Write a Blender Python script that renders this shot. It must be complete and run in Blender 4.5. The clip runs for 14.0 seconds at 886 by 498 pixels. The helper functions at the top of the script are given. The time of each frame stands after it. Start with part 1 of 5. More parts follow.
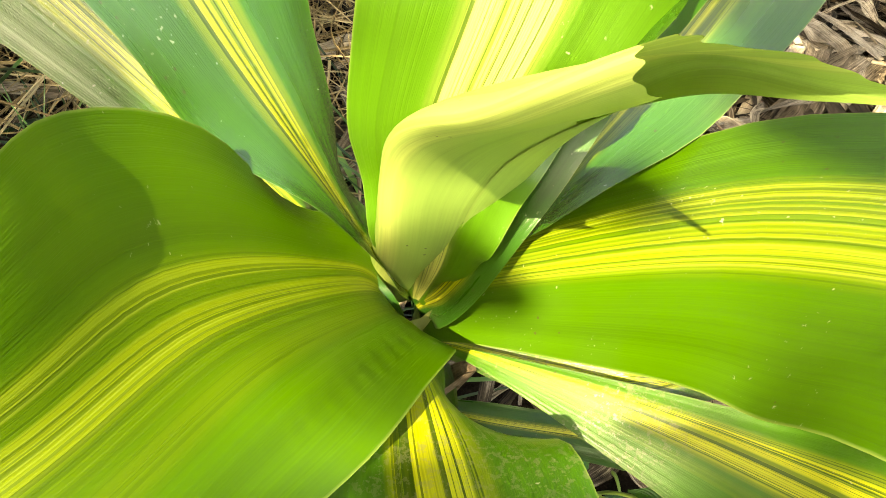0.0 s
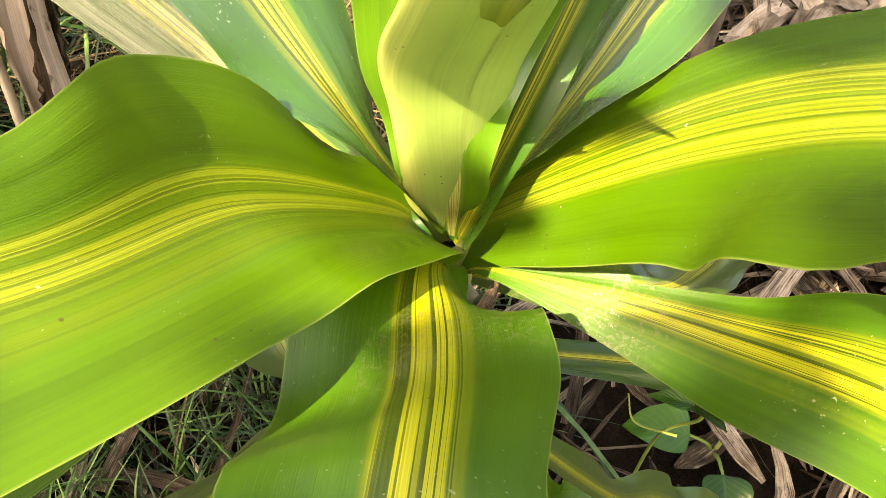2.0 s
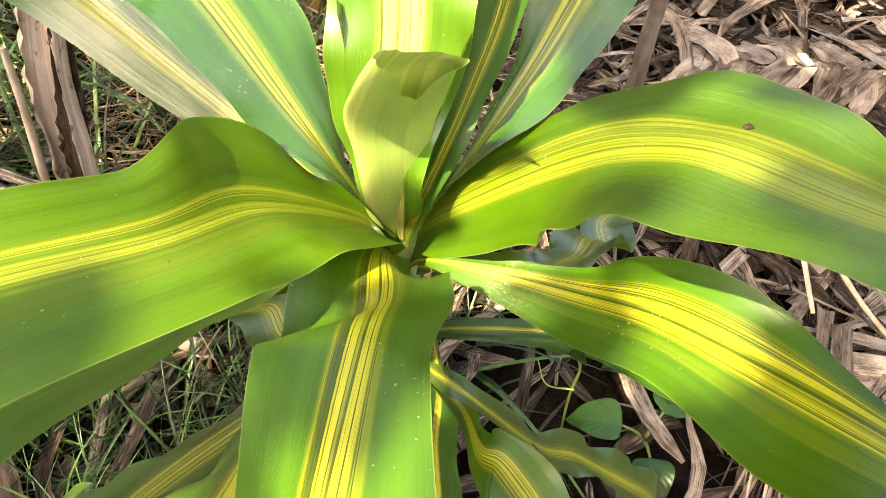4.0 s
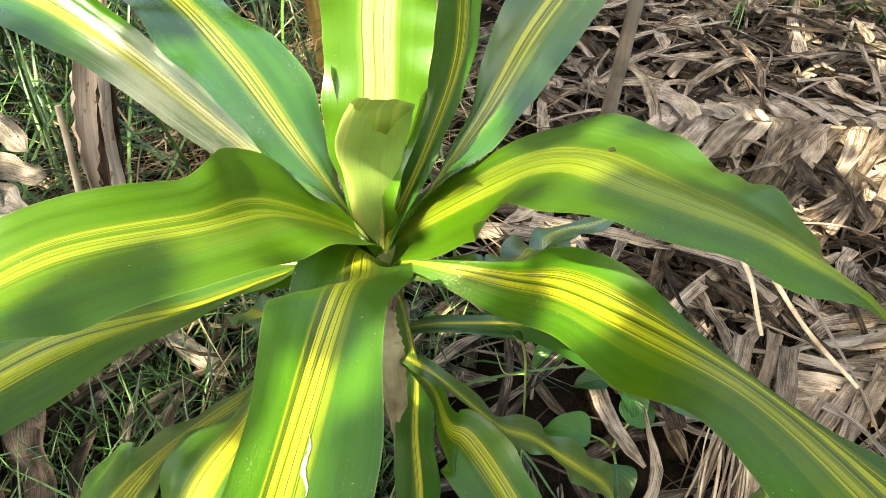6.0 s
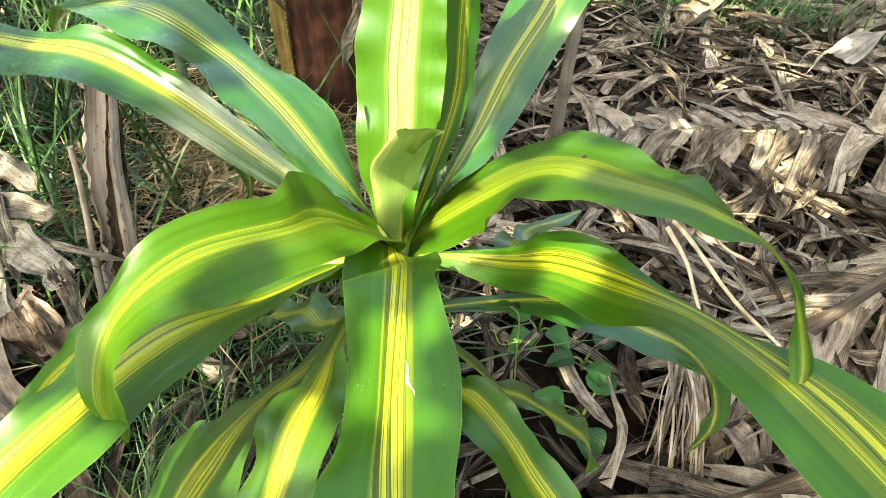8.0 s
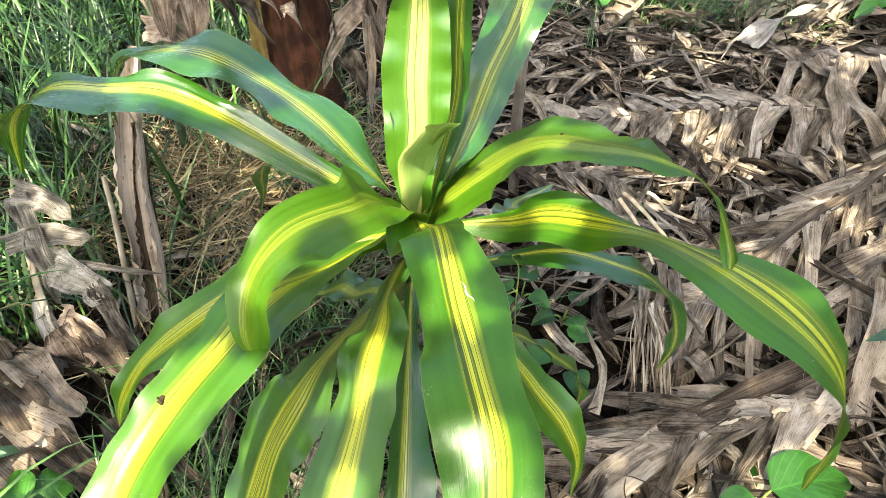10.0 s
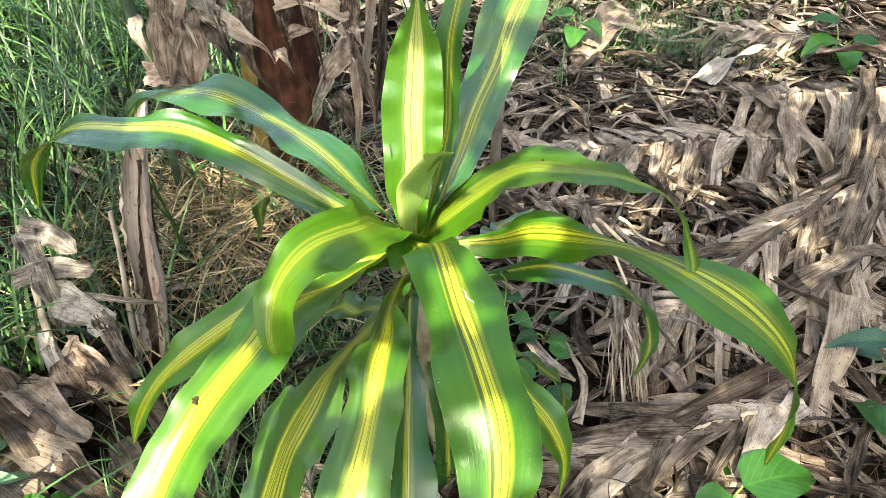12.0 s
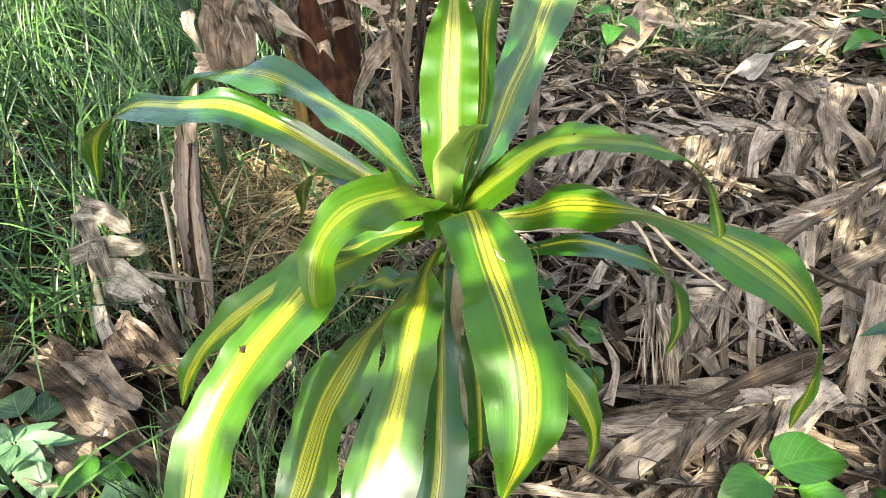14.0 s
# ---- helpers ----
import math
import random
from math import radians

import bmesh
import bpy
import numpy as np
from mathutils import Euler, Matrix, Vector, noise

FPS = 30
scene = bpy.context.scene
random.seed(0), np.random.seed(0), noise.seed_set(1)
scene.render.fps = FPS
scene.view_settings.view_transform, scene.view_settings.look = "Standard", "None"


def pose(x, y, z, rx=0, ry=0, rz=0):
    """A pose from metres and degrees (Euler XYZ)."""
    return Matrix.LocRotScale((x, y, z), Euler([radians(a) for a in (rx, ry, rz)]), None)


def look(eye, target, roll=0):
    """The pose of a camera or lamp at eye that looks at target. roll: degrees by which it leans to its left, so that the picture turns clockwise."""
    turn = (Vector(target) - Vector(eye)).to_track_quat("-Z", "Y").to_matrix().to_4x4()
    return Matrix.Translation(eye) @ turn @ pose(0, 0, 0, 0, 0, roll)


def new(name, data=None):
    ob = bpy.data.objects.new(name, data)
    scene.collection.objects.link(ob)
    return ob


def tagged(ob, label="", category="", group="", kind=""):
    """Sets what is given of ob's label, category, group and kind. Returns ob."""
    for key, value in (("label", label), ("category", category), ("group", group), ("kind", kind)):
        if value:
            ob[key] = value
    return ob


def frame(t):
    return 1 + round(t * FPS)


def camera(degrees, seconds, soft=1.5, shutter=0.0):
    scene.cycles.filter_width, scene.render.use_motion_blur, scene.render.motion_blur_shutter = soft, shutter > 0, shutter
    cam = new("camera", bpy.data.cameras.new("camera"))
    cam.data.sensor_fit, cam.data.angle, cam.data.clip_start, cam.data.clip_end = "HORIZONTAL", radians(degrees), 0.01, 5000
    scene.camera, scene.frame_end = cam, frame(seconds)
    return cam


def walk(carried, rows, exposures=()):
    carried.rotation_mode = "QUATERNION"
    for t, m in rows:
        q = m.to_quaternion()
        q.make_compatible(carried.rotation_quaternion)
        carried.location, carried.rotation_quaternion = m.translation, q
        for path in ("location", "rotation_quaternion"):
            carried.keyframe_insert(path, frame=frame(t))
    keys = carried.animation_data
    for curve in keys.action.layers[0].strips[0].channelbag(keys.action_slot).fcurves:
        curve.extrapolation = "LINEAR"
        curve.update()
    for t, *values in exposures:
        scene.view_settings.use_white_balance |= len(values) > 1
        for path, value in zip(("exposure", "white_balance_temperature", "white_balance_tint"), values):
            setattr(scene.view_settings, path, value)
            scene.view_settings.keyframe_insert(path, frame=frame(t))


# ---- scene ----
cam = camera(65.95, 14.0, soft=0.4)
# seconds, eye, target, roll
PATH = [
    (0, (-0.0130, -0.0861, 0.6993), (-0.0009, 0.1832, 0.2782), 17.99),
    (0.5, (-0.0070, -0.0926, 0.6961), (-0.0203, 0.1700, 0.2708), 12.60),
    (1, (0.0097, -0.1047, 0.6973), (-0.0278, 0.1528, 0.2704), 6.66),
    (1.5, (0.0216, -0.1173, 0.7008), (-0.0369, 0.1421, 0.2774), 2.54),
    (2, (0.0378, -0.1305, 0.7176), (-0.0448, 0.1333, 0.3009), -1.86),
    (2.5, (0.0477, -0.1442, 0.7279), (-0.0316, 0.1255, 0.3144), -2.22),
    (3, (0.0597, -0.1654, 0.7494), (-0.0136, 0.1126, 0.3403), -0.99),
    (3.2, (0.0633, -0.1759, 0.7612), (-0.0055, 0.1047, 0.3531), -0.08),
    (5.3, (0.1123, -0.2622, 0.8392), (0.0207, 0.0465, 0.4567), -1.42),
    (5.5, (0.1165, -0.2717, 0.8420), (0.0255, 0.0390, 0.4609), -1.73),
    (6, (0.1348, -0.3022, 0.8682), (0.0445, 0.0204, 0.4970), -1.25),
    (6.5, (0.1396, -0.3296, 0.8922), (0.0522, -0.0189, 0.5103), -0.93),
    (7, (0.1385, -0.3358, 0.9116), (0.0557, -0.0160, 0.5363), -0.76),
    (7.5, (0.1290, -0.3635, 0.9286), (0.0612, -0.0333, 0.5593), -1.18),
    (8, (0.1003, -0.4198, 0.9520), (0.0498, -0.0780, 0.5907), 0.29),
    (8.2, (0.0961, -0.4362, 0.9629), (0.0546, -0.0921, 0.6026), 0.26),
    (10.3, (0.0424, -0.5967, 1.0574), (0.0275, -0.2426, 0.7048), -1.40),
    (10.5, (0.0430, -0.6021, 1.0637), (0.0218, -0.2454, 0.7139), -2.28),
    (11, (0.0384, -0.6202, 1.0691), (0.0273, -0.2573, 0.7254), -0.81),
    (11.5, (0.0356, -0.6420, 1.0805), (0.0331, -0.2727, 0.7434), -0.63),
    (12, (0.0196, -0.6616, 1.0857), (0.0240, -0.2905, 0.7507), -0.57),
    (12.5, (0.0071, -0.6895, 1.0870), (0.0213, -0.3172, 0.7535), 0.68),
    (13, (0.0041, -0.7095, 1.0793), (0.0113, -0.3353, 0.7477), 0.73),
    (13.5, (0.0137, -0.7126, 1.0724), (0.0137, -0.3410, 0.7379), -0.00),
    (14, (0.0230, -0.7195, 1.0731), (0.0004, -0.3444, 0.7433), -2.61),
]
EXPOSURE = [(0.0, 3.28, 10900, -3), (1.5, 3.35, 10700, 10), (3.2, 3.45, 9600, 21), (5.3, 3.17, 8300, 9), (8.2, 3.1, 7600, -2), (10.3, 3.0, 7000, 4), (14.0, 2.95, 7000, 5)]
walk(cam, [(t, look(eye, target, roll)) for t, eye, target, roll in PATH], EXPOSURE)

# ---- world, sun ----
CROWN = Vector((0.0, 0.0, 0.52))
world = bpy.data.worlds.new("world")
scene.world = world
world.use_nodes = True
wn = world.node_tree.nodes
sky = wn.new("ShaderNodeTexSky")
sky.sky_type, sky.sun_disc = "NISHITA", False
sky.dust_density, sky.air_density = 4.0, 1.0
SUN_EL, SUN_AZ = 58.0, 203.0
sky.sun_elevation, sky.sun_rotation = radians(SUN_EL), radians(SUN_AZ)
world.node_tree.links.new(sky.outputs[0], wn["Background"].inputs[0])
wn["Background"].inputs[1].default_value = 0.09
sun_data = bpy.data.lights.new("sun", "SUN")
sun_data.energy, sun_data.angle, sun_data.color = 2.6, radians(0.4), (1.0, 0.93, 0.8)
sun = new("sun", sun_data)
a, e = radians(SUN_AZ), radians(SUN_EL)
sun_way = Vector((math.sin(a) * math.cos(e), math.cos(a) * math.cos(e), math.sin(e)))
sun.matrix_world = look(sun_way * 12, (0, 0, 0))

# ---- materials ----
def shader(name):
    m = bpy.data.materials.new(name)
    m.use_nodes = True
    return m, m.node_tree.nodes, m.node_tree.links, m.node_tree.nodes["Principled BSDF"]


def math_node(nodes, links, op, a, b=None, c=None):
    n = nodes.new("ShaderNodeMath")
    n.operation = op
    for i, v in enumerate((a, b, c)):
        if v is None:
            continue
        if isinstance(v, (int, float)):
            n.inputs[i].default_value = v
        else:
            links.new(v, n.inputs[i])
    return n.outputs[0]


def ramp(nodes, links, fac, stops):
    n = nodes.new("ShaderNodeValToRGB")
    while len(n.color_ramp.elements) < len(stops):
        n.color_ramp.elements.new(0.5)
    for el, (p, c) in zip(n.color_ramp.elements, stops):
        el.position, el.color = p, (*c, 1)
    links.new(fac, n.inputs[0])
    return n.outputs[0]


def noise_node(nodes, links, vec, scale, detail=3, rough=0.5):
    n = nodes.new("ShaderNodeTexNoise")
    n.inputs["Scale"].default_value, n.inputs["Detail"].default_value, n.inputs["Roughness"].default_value = scale, detail, rough
    if vec is not None:
        links.new(vec, n.inputs["Vector"])
    return n.outputs["Fac"]


def mapped(nodes, links, vec, scale, offset=None):
    n = nodes.new("ShaderNodeMapping")
    n.inputs["Scale"].default_value = scale
    links.new(vec, n.inputs["Vector"])
    if offset is not None:
        links.new(offset, n.inputs["Location"])
    return n.outputs[0]


def mix_col(nodes, links, fac, a, b):
    n = nodes.new("ShaderNodeMix")
    n.data_type = "RGBA"
    for sock, v in ((n.inputs[0], fac), (n.inputs[6], a), (n.inputs[7], b)):
        if isinstance(v, tuple):
            sock.default_value = (*v, 1)
        elif isinstance(v, (int, float)):
            sock.default_value = v
        else:
            links.new(v, sock)
    return n.outputs[2]


def bump(nodes, links, height, strength, distance, bsdf):
    n = nodes.new("ShaderNodeBump")
    n.inputs["Strength"].default_value, n.inputs["Distance"].default_value = strength, distance
    links.new(height, n.inputs["Height"])
    links.new(n.outputs[0], bsdf.inputs["Normal"])
    return n.outputs[0]


def thin(nodes, links, bsdf, colour, amount, normal=None):
    """Mix a translucent share into a leaf."""
    tr = nodes.new("ShaderNodeBsdfTranslucent")
    links.new(colour, tr.inputs[0])
    mx = nodes.new("ShaderNodeMixShader")
    mx.inputs[0].default_value = amount
    links.new(bsdf.outputs[0], mx.inputs[1])
    links.new(tr.outputs[0], mx.inputs[2])
    links.new(mx.outputs[0], nodes["Material Output"].inputs[0])


def striped_leaf(name, green, yellow, band, stripes, dust, gloss, lucent=0.3, spec=0.6, crusty=False, crimp=None, hairy=1.0, specks=0.6):
    """A variegated leaf: green margins, a lengthwise yellow band with fine green lines. uv x runs across, y along."""
    m, nodes, links, b = shader(name)
    uv = nodes.new("ShaderNodeTexCoord").outputs["UV"]
    rnd = nodes.new("ShaderNodeObjectInfo").outputs["Random"]
    off = nodes.new("ShaderNodeCombineXYZ")
    links.new(math_node(nodes, links, "MULTIPLY", rnd, 37.0), off.inputs[1])
    links.new(math_node(nodes, links, "MULTIPLY", rnd, 91.0), off.inputs[0])
    sep = nodes.new("ShaderNodeSeparateXYZ")
    links.new(uv, sep.inputs[0])
    x, y = sep.outputs[0], sep.outputs[1]
    across = math_node(nodes, links, "ABSOLUTE", math_node(nodes, links, "SUBTRACT", x, 0.5))
    across = math_node(nodes, links, "MULTIPLY", across, 2.0)
    coarse = noise_node(nodes, links, mapped(nodes, links, uv, (9, 0.22, 1), off.outputs[0]), 1.0, 2)
    fine = noise_node(nodes, links, mapped(nodes, links, uv, (16, 0.2, 1), off.outputs[0]), 1.0, 2, 0.65)
    fine2 = noise_node(nodes, links, mapped(nodes, links, uv, (46, 0.14, 3), off.outputs[0]), 1.0, 1, 0.5)
    fine3 = noise_node(nodes, links, mapped(nodes, links, uv, (120, 0.22, 5), off.outputs[0]), 1.0, 1, 0.5)
    hair = noise_node(nodes, links, mapped(nodes, links, uv, (190, 2.5, 1), off.outputs[0]), 1.0, 2)
    # band masks: a broad lime zone, yellow stripes within it, thin dark lines
    wob = math_node(nodes, links, "MULTIPLY", math_node(nodes, links, "SUBTRACT", coarse, 0.5), 0.6)
    d = math_node(nodes, links, "ADD", across, wob)

    def smooth(v, lo, hi, a, b):
        n = nodes.new("ShaderNodeMapRange")
        n.interpolation_type = "SMOOTHSTEP"
        for k, s in enumerate((lo, hi, a, b)):
            n.inputs[k + 1].default_value = s
        links.new(v, n.inputs[0])
        return n.outputs[0]

    zone = smooth(d, band + 0.02, band + 0.14, 1, 0)
    core = smooth(d, band - 0.05, band + 0.02, 1, 0)
    stripe = smooth(fine, 0.39, 0.47, 0, 1)
    mask = math_node(nodes, links, "MULTIPLY", core, stripe)
    line = math_node(nodes, links, "MAXIMUM", smooth(fine2, 0.56, 0.585, 0, stripes), smooth(fine3, 0.575, 0.61, 0, stripes * 0.8))
    line = math_node(nodes, links, "MULTIPLY", line, smooth(d, band, band + 0.1, 1, 0))
    mottle = noise_node(nodes, links, mapped(nodes, links, uv, (5, 4, 1), off.outputs[0]), 1.0, 4)
    dark = tuple(c * 0.62 for c in green)
    lush = tuple(min(1, c * 1.3) for c in green)
    shade = math_node(nodes, links, "ADD", math_node(nodes, links, "MULTIPLY", mottle, 0.55), math_node(nodes, links, "MULTIPLY", hair, 0.2))
    shade = math_node(nodes, links, "ADD", shade, math_node(nodes, links, "MULTIPLY", fine, 0.25))
    gcol = ramp(nodes, links, shade, [(0.3, dark), (0.5, green), (0.72, lush)])
    lime = tuple(g * 0.6 + y * 0.34 for g, y in zip(green, yellow))
    pale = tuple(min(1, c * 1.2 + 0.02) for c in yellow)
    soft = tuple(c * (1 - 0.22 * hairy) for c in yellow)
    ycol = ramp(nodes, links, hair, [(0.3, soft), (0.5, yellow), (0.7, tuple(a + (b - a) * hairy for a, b in zip(yellow, pale)))])
    col = mix_col(nodes, links, math_node(nodes, links, "MULTIPLY", zone, 0.75), gcol, lime)
    col = mix_col(nodes, links, mask, col, ycol)
    col = mix_col(nodes, links, line, col, tuple(c * 0.75 for c in dark))
    # tiny dark specks
    vor = nodes.new("ShaderNodeTexVoronoi")
    vor.inputs["Scale"].default_value = 170.0
    spo = nodes.new("ShaderNodeTexCoord").outputs["Object"]
    links.new(spo, vor.inputs["Vector"])
    few = noise_node(nodes, links, spo, 18.0, 2)
    dot = math_node(nodes, links, "MULTIPLY", math_node(nodes, links, "LESS_THAN", vor.outputs["Distance"], 0.09), math_node(nodes, links, "GREATER_THAN", few, specks))
    col = mix_col(nodes, links, math_node(nodes, links, "MULTIPLY", dot, 0.8), col, (0.05, 0.04, 0.015))
    # pale margin line
    rim = nodes.new("ShaderNodeMapRange")
    rim.inputs[1].default_value, rim.inputs[2].default_value = 0.984, 0.998
    links.new(across, rim.inputs[0])
    col = mix_col(nodes, links, math_node(nodes, links, "MULTIPLY", rim.outputs[0], 0.4), col, (0.26, 0.3, 0.1))
    # dust, grit and old scars
    obj = nodes.new("ShaderNodeTexCoord").outputs["Object"]
    spots = noise_node(nodes, links, obj, 520.0, 2)
    where = noise_node(nodes, links, obj, 26.0, 3)
    speck = nodes.new("ShaderNodeMapRange")
    speck.inputs[1].default_value, speck.inputs[2].default_value = 0.7, 0.78
    links.new(math_node(nodes, links, "ADD", spots, math_node(nodes, links, "MULTIPLY", math_node(nodes, links, "SUBTRACT", where, 0.6), 0.5)), speck.inputs[0])
    film = nodes.new("ShaderNodeMapRange")
    film.inputs[1].default_value, film.inputs[2].default_value = 0.45, 0.8
    links.new(where, film.inputs[0])
    grime = math_node(nodes, links, "ADD", math_node(nodes, links, "MULTIPLY", speck.outputs[0], 0.75), math_node(nodes, links, "MULTIPLY", film.outputs[0], dust))
    grime = math_node(nodes, links, "MINIMUM", grime, 0.9)
    col = mix_col(nodes, links, grime, col, (0.3, 0.31, 0.22))
    if crusty:
        flake = smooth(noise_node(nodes, links, obj, 480.0, 3, 0.7), 0.52, 0.6, 0, 1)
        patch = smooth(noise_node(nodes, links, obj, 24.0, 3), 0.42, 0.56, 0, 1)
        crust = math_node(nodes, links, "MULTIPLY", math_node(nodes, links, "MULTIPLY", flake, patch), smooth(y, 0.12, 0.36, 0.5, 0))
        col = mix_col(nodes, links, crust, col, (0.2, 0.175, 0.12))
    links.new(col, b.inputs["Base Color"])
    r = math_node(nodes, links, "ADD", math_node(nodes, links, "MULTIPLY", mottle, 0.12), gloss)
    r = math_node(nodes, links, "ADD", r, math_node(nodes, links, "MULTIPLY", grime, 0.4))
    links.new(r, b.inputs["Roughness"])
    b.inputs["IOR"].default_value = 1.5
    b.inputs["Specular IOR Level"].default_value = spec
    b.inputs["Coat Weight"].default_value = max(0.0, spec - 0.5)
    b.inputs["Coat Roughness"].default_value, b.inputs["Coat IOR"].default_value = gloss, 1.55
    relief = math_node(nodes, links, "ADD", math_node(nodes, links, "MULTIPLY", fine, 1.0), math_node(nodes, links, "MULTIPLY", hair, 0.45 * hairy))
    swell = noise_node(nodes, links, mapped(nodes, links, uv, (2.2, 3.4, 1), off.outputs[0]), 1.0, 1)
    relief = math_node(nodes, links, "ADD", relief, math_node(nodes, links, "MULTIPLY", swell, 9.0))
    if crimp:
        # a row of small puckers across the blade: place across, from and to along it, how many to the blade's length
        cx, y0, y1, often = crimp
        row = math_node(nodes, links, "SINE", math_node(nodes, links, "MULTIPLY", math_node(nodes, links, "ADD", y, math_node(nodes, links, "MULTIPLY", x, 0.05)), 6.283 * often))
        near = math_node(nodes, links, "MULTIPLY", smooth(math_node(nodes, links, "ABSOLUTE", math_node(nodes, links, "SUBTRACT", x, cx)), 0.01, 0.05, 1, 0), smooth(math_node(nodes, links, "ABSOLUTE", math_node(nodes, links, "SUBTRACT", y, (y0 + y1) / 2)), (y1 - y0) * 0.3, (y1 - y0) * 0.5, 1, 0))
        near = math_node(nodes, links, "MULTIPLY", near, smooth(mottle, 0.35, 0.6, 0.3, 1))
        relief = math_node(nodes, links, "ADD", relief, math_node(nodes, links, "MULTIPLY", math_node(nodes, links, "MULTIPLY", row, near), 0.5))
    bump(nodes, links, relief, 0.45, 0.0008, b)
    tint = mix_col(nodes, links, 0.3, col, (0.35, 0.55, 0.06))
    thin(nodes, links, b, tint, lucent)
    return m


LEAF_SUNNY = striped_leaf("sunlit_striped_leaf", (0.045, 0.118, 0.004), (0.165, 0.22, 0.012), 0.27, 0.6, 0.02, 0.27, 0.2, 0.32, crimp=(0.14, 0.26, 0.42, 70.0))
LEAF_ARCH = striped_leaf("arching_striped_leaf", (0.036, 0.1, 0.004), (0.15, 0.2, 0.012), 0.27, 0.6, 0.02, 0.27, 0.2, 0.32, crimp=(0.8, 0.3, 0.44, 70.0))
LEAF = striped_leaf("striped_leaf", (0.038, 0.116, 0.005), (0.36, 0.39, 0.018), 0.3, 0.85, 0.03, 0.25, 0.17, 0.55)
LEAF_GRITTY = striped_leaf("gritty_striped_leaf", (0.032, 0.105, 0.005), (0.38, 0.39, 0.022), 0.3, 0.9, 0.015, 0.27, 0.16, 0.42, True)
LEAF_GLOSSY = striped_leaf("glossy_striped_leaf", (0.022, 0.092, 0.006), (0.42, 0.44, 0.03), 0.2, 0.9, 0.03, 0.2, 0.2, 0.9)
LEAF_YOUNG = striped_leaf("young_striped_leaf", (0.05, 0.14, 0.008), (0.44, 0.45, 0.13), 0.3, 0.85, 0.02, 0.28, 0.2, 0.7)
LEAF_SHEATH = striped_leaf("pale_young_leaf", (0.24, 0.365, 0.085), (0.42, 0.49, 0.14), 0.42, 0.12, 0.02, 0.34, 0.14, 0.35, hairy=0.3, specks=0.57)
LEAF_DARK = striped_leaf("dark_striped_leaf", (0.018, 0.08, 0.008), (0.42, 0.42, 0.04), 0.17, 0.9, 0.03, 0.23, 0.16, 0.75)
LEAF_DUSTY = striped_leaf("dusty_striped_leaf", (0.036, 0.106, 0.011), (0.46, 0.47, 0.035), 0.26, 0.9, 0.08, 0.24, 0.18, 0.95, True)


def dry_leaf(name, base, dark, pale, streak=85.0, lucent=0.12, island=False):
    """Papery dead leaf with lengthwise fibres, mildew spots and uneven bleaching."""
    m, nodes, links, b = shader(name)
    uv = nodes.new("ShaderNodeTexCoord").outputs["UV"]
    rnd = nodes.new("ShaderNodeNewGeometry").outputs["Random Per Island"] if island else nodes.new("ShaderNodeObjectInfo").outputs["Random"]
    off = nodes.new("ShaderNodeCombineXYZ")
    links.new(math_node(nodes, links, "MULTIPLY", rnd, 53.0), off.inputs[0])
    links.new(math_node(nodes, links, "MULTIPLY", rnd, 17.0), off.inputs[1])
    fibre = noise_node(nodes, links, mapped(nodes, links, uv, (streak * 0.35, 1.1, 1), off.outputs[0]), 1.0, 4, 0.6)
    hair = noise_node(nodes, links, mapped(nodes, links, uv, (streak, 3.0, 1), off.outputs[0]), 1.0, 3, 0.6)
    blot = noise_node(nodes, links, mapped(nodes, links, uv, (2.4, 5.0, 1), off.outputs[0]), 1.0, 4, 0.6)
    spot = noise_node(nodes, links, mapped(nodes, links, uv, (16, 26, 1), off.outputs[0]), 1.0, 2)
    t = math_node(nodes, links, "ADD", math_node(nodes, links, "MULTIPLY", fibre, 0.36), math_node(nodes, links, "MULTIPLY", blot, 0.44))
    t = math_node(nodes, links, "ADD", t, math_node(nodes, links, "MULTIPLY", hair, 0.28))
    t = math_node(nodes, links, "ADD", t, math_node(nodes, links, "MULTIPLY", math_node(nodes, links, "SUBTRACT", rnd, 0.5), 0.2))
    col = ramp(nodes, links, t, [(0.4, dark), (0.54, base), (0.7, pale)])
    sp = nodes.new("ShaderNodeMapRange")
    sp.inputs[1].default_value, sp.inputs[2].default_value, sp.inputs[4].default_value = 0.63, 0.7, 0.7
    links.new(spot, sp.inputs[0])
    col = mix_col(nodes, links, sp.outputs[0], col, tuple(c * 0.5 for c in dark))
    links.new(col, b.inputs["Base Color"])
    b.inputs["Roughness"].default_value = 0.72
    b.inputs["Specular IOR Level"].default_value = 0.12
    bump(nodes, links, math_node(nodes, links, "ADD", fibre, math_node(nodes, links, "MULTIPLY", hair, 0.6)), 0.6, 0.002, b)
    thin(nodes, links, b, col, lucent)
    return m


DRY = dry_leaf("dry_banana_leaf", (0.165, 0.132, 0.1), (0.016, 0.011, 0.007), (0.47, 0.4, 0.33))
DRY_TAN = dry_leaf("tan_dry_leaf", (0.27, 0.2, 0.15), (0.035, 0.023, 0.015), (0.54, 0.44, 0.36))
DRY_PALE = dry_leaf("pale_dry_leaf", (0.17, 0.15, 0.125), (0.025, 0.019, 0.014), (0.46, 0.42, 0.37), 110.0)
DRY_BROWN = dry_leaf("brown_dry_sheath", (0.115, 0.086, 0.062), (0.02, 0.013, 0.008), (0.34, 0.28, 0.22))
# lower litter layer, base and dark tones cut to paint shade under the strips
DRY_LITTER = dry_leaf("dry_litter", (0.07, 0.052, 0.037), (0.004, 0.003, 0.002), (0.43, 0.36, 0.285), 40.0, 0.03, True)
